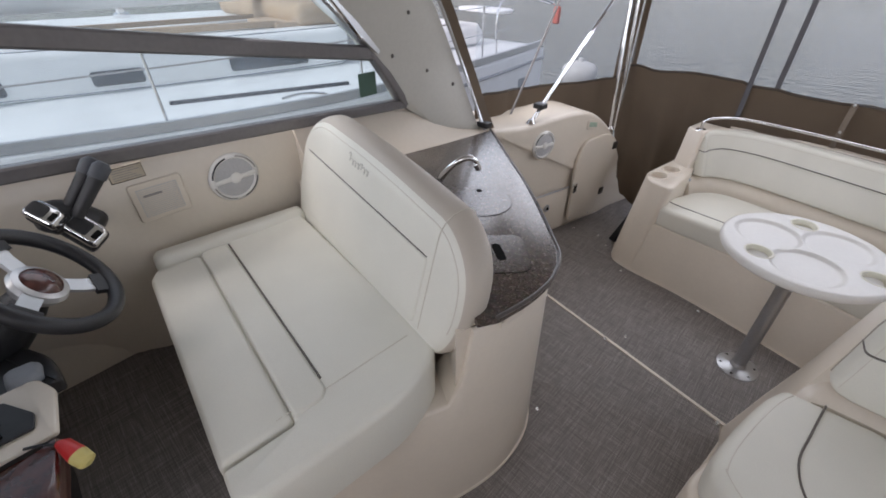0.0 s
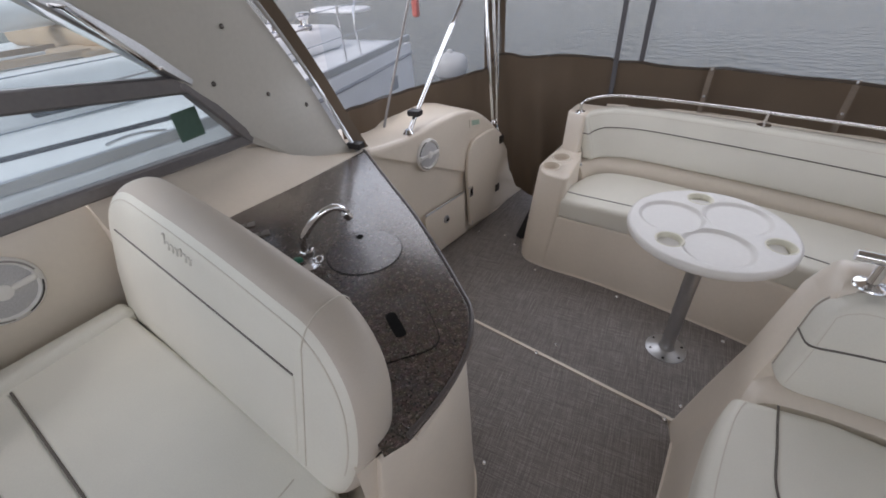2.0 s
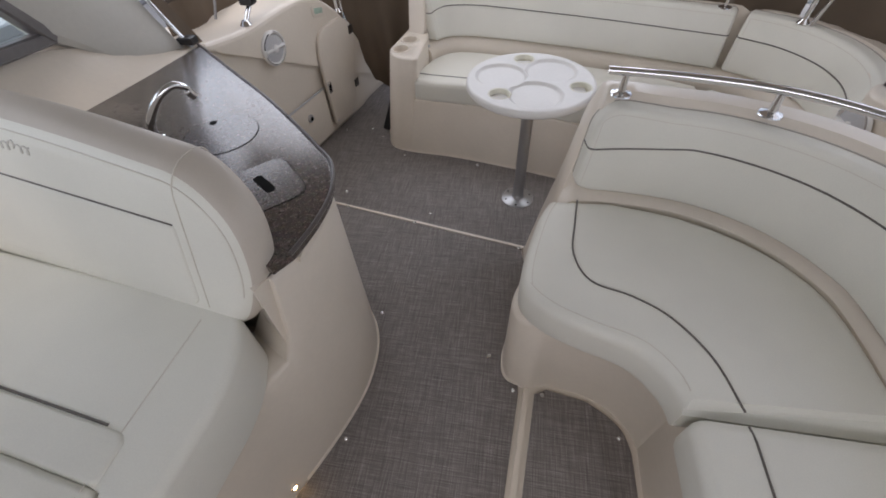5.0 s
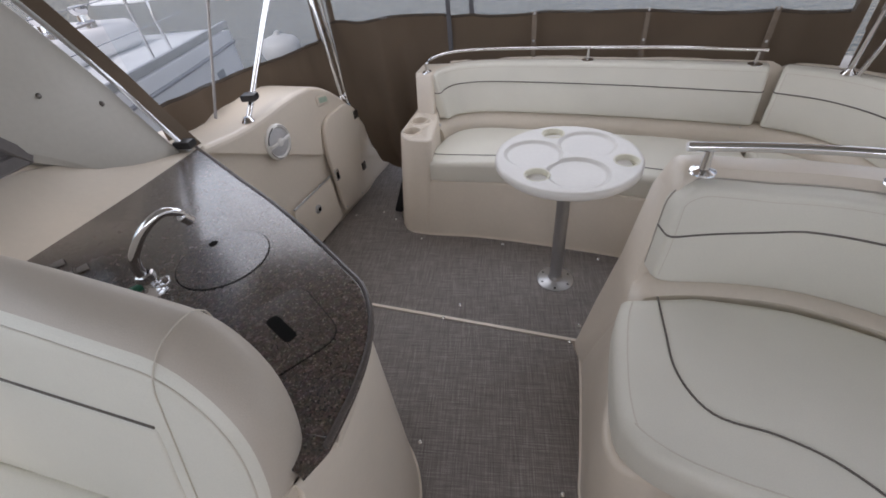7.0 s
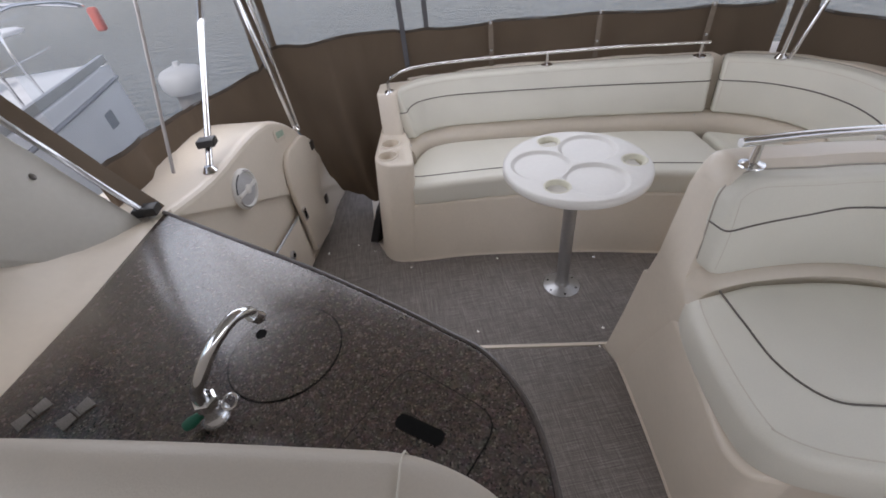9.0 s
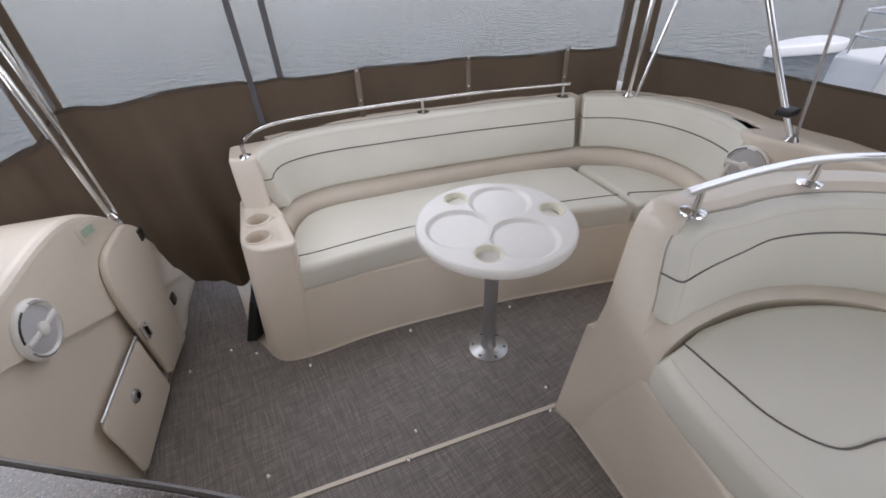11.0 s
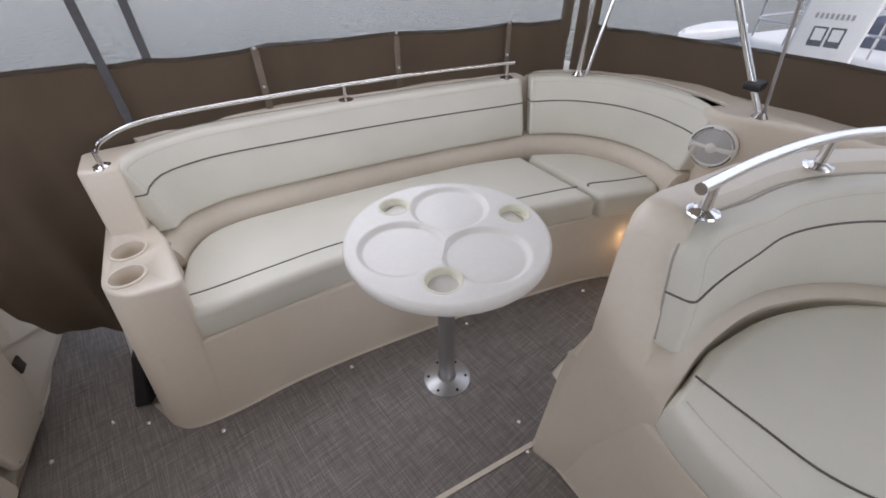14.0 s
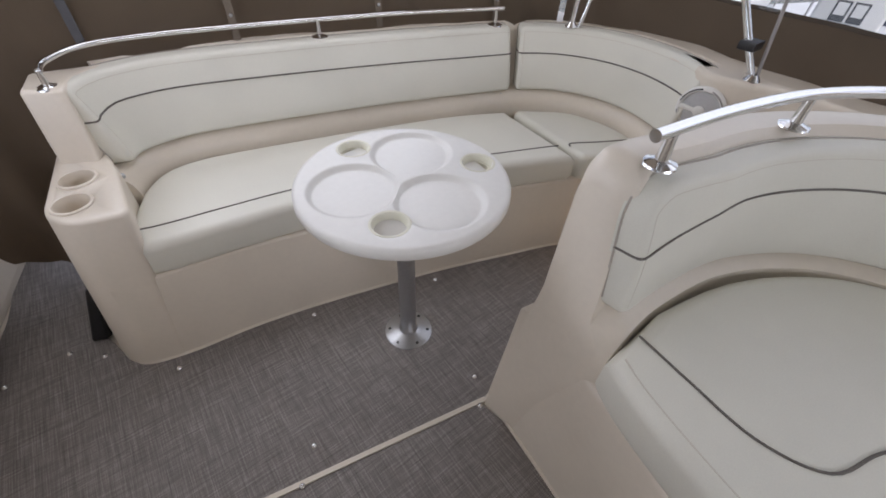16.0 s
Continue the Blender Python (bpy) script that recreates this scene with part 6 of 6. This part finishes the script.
part("cockpit_coaming", slab(rounded([(-4.25, 3.4, 0.15), (-4.2, 5.3, 0.2), (-6.2, 5.3, 0.2), (-6.2, 3.4, 0.1)]), 0.58, 0.86, 0.10, 4), BOATWHITE, boat)
for x, y in ((-4.42, 4.3), (-4.40, 4.75)):
    part("winch", lathe([(0.09, 0.84), (0.09, 0.91), (0.06, 0.93), (0.055, 0.98), (0.085, 1.02), (0.085, 1.06), (0, 1.07)], 20, pose(x, y, 0)), CHROME, boat)
part("stern_seat", slab(rounded([(-4.9, 5.35, 0.2), (-4.0, 5.25, 0.2), (-3.95, 5.7, 0.2), (-4.9, 5.75, 0.2)]), 0.98, 1.02, 0.015), BOATWHITE, boat, "white stern rail seat")
part("pushpit", tube(spline([(-3.55, 4.7, 0.58), (-3.56, 4.75, 1.18), (-3.50, 5.4, 1.20), (-3.46, 5.80, 1.10), (-4.3, 5.9, 1.20), (-5.6, 5.8, 1.22), (-6.6, 5.6, 1.2)], 5), 0.014, 8), CHROME, boat)
part("horseshoe_buoy", slab(rounded([(-3.45, 5.80, 0.03), (-3.36, 5.80, 0.03), (-3.36, 5.88, 0.03), (-3.45, 5.88, 0.03)]), 0.86, 1.08, 0.03), mat("orange_red_foam", (0.62, 0.14, 0.10), 0.6, grain=0.05), boat, "orange red rescue buoy on the stern rail")
bm = bmesh.new()
for k in range(8):
    p = EDGE[35].lerp(EDGE[46], k / 8)
    q = EDGE[35].lerp(EDGE[46], (k + 0.62) / 8)
    ribbon([(p.x + 0.012, p.y, 0.14), (q.x + 0.012, q.y, 0.14)], 0.16 if k % 3 else 0.13, 0.006, Vector((0, 0, 1)), bm)
part("hull_lettering", bm, mat("grey_lettering", (0.30, 0.32, 0.34), 0.5, grain=0.2), boat, "faded grey lettering bars on the hull")

pile = empty("mooring_pile", (-2.5, 5.0, -1.1), "grey mooring pile with a white rounded cap", "pile")
part("post", tube([(-2.5, 5.0, -1.15), (-2.5, 5.0, 0.40)], 0.13, 16), mat("weathered_grey_wood", (0.25, 0.23, 0.21), 0.8, grain=0.3, stain=0.3), pile)
part("cap", lathe([(0, 0.645), (0.03, 0.645), (0.035, 0.61), (0.08, 0.605), (0.17, 0.575), (0.205, 0.53), (0.21, 0.44), (0.18, 0.38), (0, 0.38)], 24, pose(-2.5, 5.0, 0)), mat("dull_white_plastic", (0.52, 0.52, 0.51), 0.5, grain=0.05, stain=0.15), pile, "white rounded plastic cap")

other = empty("moored_yacht", (9.5, 3.0, -1.1), "white yacht with stern rails moored off the port quarter", "yacht")
part("hull", slab(rounded([(8.15, 1.2, 0.5), (15.5, -1.5, 0.5), (16.5, 1.5, 0.6), (8.7, 4.3, 0.5)]), -1.15, -0.25, 0.08), BOATWHITE, other)
part("swim_step", slab(rounded([(7.75, 1.6, 0.2), (8.3, 1.4, 0.1), (8.7, 3.9, 0.1), (8.1, 4.1, 0.2)]), -0.95, -0.85, 0.03), BOATWHITE, other)
part("cabin", slab(rounded([(10.0, 1.0, 0.4), (14.0, -0.6, 0.4), (14.5, 1.4, 0.4), (10.3, 3.0, 0.4)]), -0.25, 0.55, 0.15), BOATWHITE, other)
for z in (0.05, 0.38):
    part("stern_rail", tube(spline([(9.6, 1.0, z), (8.4, 1.5, z), (8.25, 2.2, z), (8.4, 3.4, z), (8.8, 4.0, z), (10.2, 3.6, z)], 5), 0.018, 8), CHROME, other)
for x, y in ((8.4, 1.5), (8.3, 2.3), (8.4, 3.4), (8.8, 4.0)):
    part("stanchion", tube([(x, y, -0.26), (x, y, 0.38)], 0.018, 8), CHROME, other)
part("dark_locker", slab(rounded([(9.0, 1.9, 0.1), (9.7, 1.7, 0.1), (9.8, 2.6, 0.1), (9.1, 2.8, 0.1)]), -0.26, 0.12, 0.05), mat("navy_canvas", (0.03, 0.04, 0.08), 0.8, grain=0.1), other, "navy canvas cover")

bag2 = empty("rescue_bag", (8.1, 2.85, -0.35), "white rescue bag with dark print hanging on a stern rail", "bag")
RB = facing((8.14, 2.85, 0.02), (-1, -0.15, 0))
part("pouch", slab(rounded([(-0.42, -0.80, 0.08), (0.40, -0.80, 0.08), (0.44, 0.55, 0.1), (-0.40, 0.55, 0.1)]), -0.10, 0.06, 0.05, 3, RB), PLASTIC, bag2)
for j in (-1, 1):
    fr_ = part("pictogram", slab([(j * 0.105 - 0.09, -0.16), (j * 0.105 + 0.09, -0.16), (j * 0.105 + 0.09, 0.10), (j * 0.105 - 0.09, 0.10)], 0.058, 0.063, 0, 1, RB), PORTGLASS, bag2, "dark framed pictogram")
    part("field", slab([(j * 0.105 - 0.065, -0.08), (j * 0.105 + 0.065, -0.08), (j * 0.105 + 0.065, 0.075), (j * 0.105 - 0.065, 0.075)], 0.062, 0.066, 0, 1, RB), PLASTIC, fr_)
for k in range(8):
    part("letter_bar", slab([(-0.24 + k * 0.06, 0.20), (-0.205 + k * 0.06, 0.20), (-0.205 + k * 0.06, 0.27), (-0.24 + k * 0.06, 0.27)], 0.058, 0.063, 0, 1, RB), STRAP, bag2)

dinghy = empty("white_dinghy", (13.0, 6.0, -1.1), "small white dinghy floating on the water", "dinghy")
part("hull", slab(spline([(11.4, 6.4), (12.4, 5.9), (13.4, 5.6), (14.0, 5.9), (13.6, 6.4), (12.4, 6.6)], 4, True), -1.12, -0.85, 0.06), BOATWHITE, dinghy)
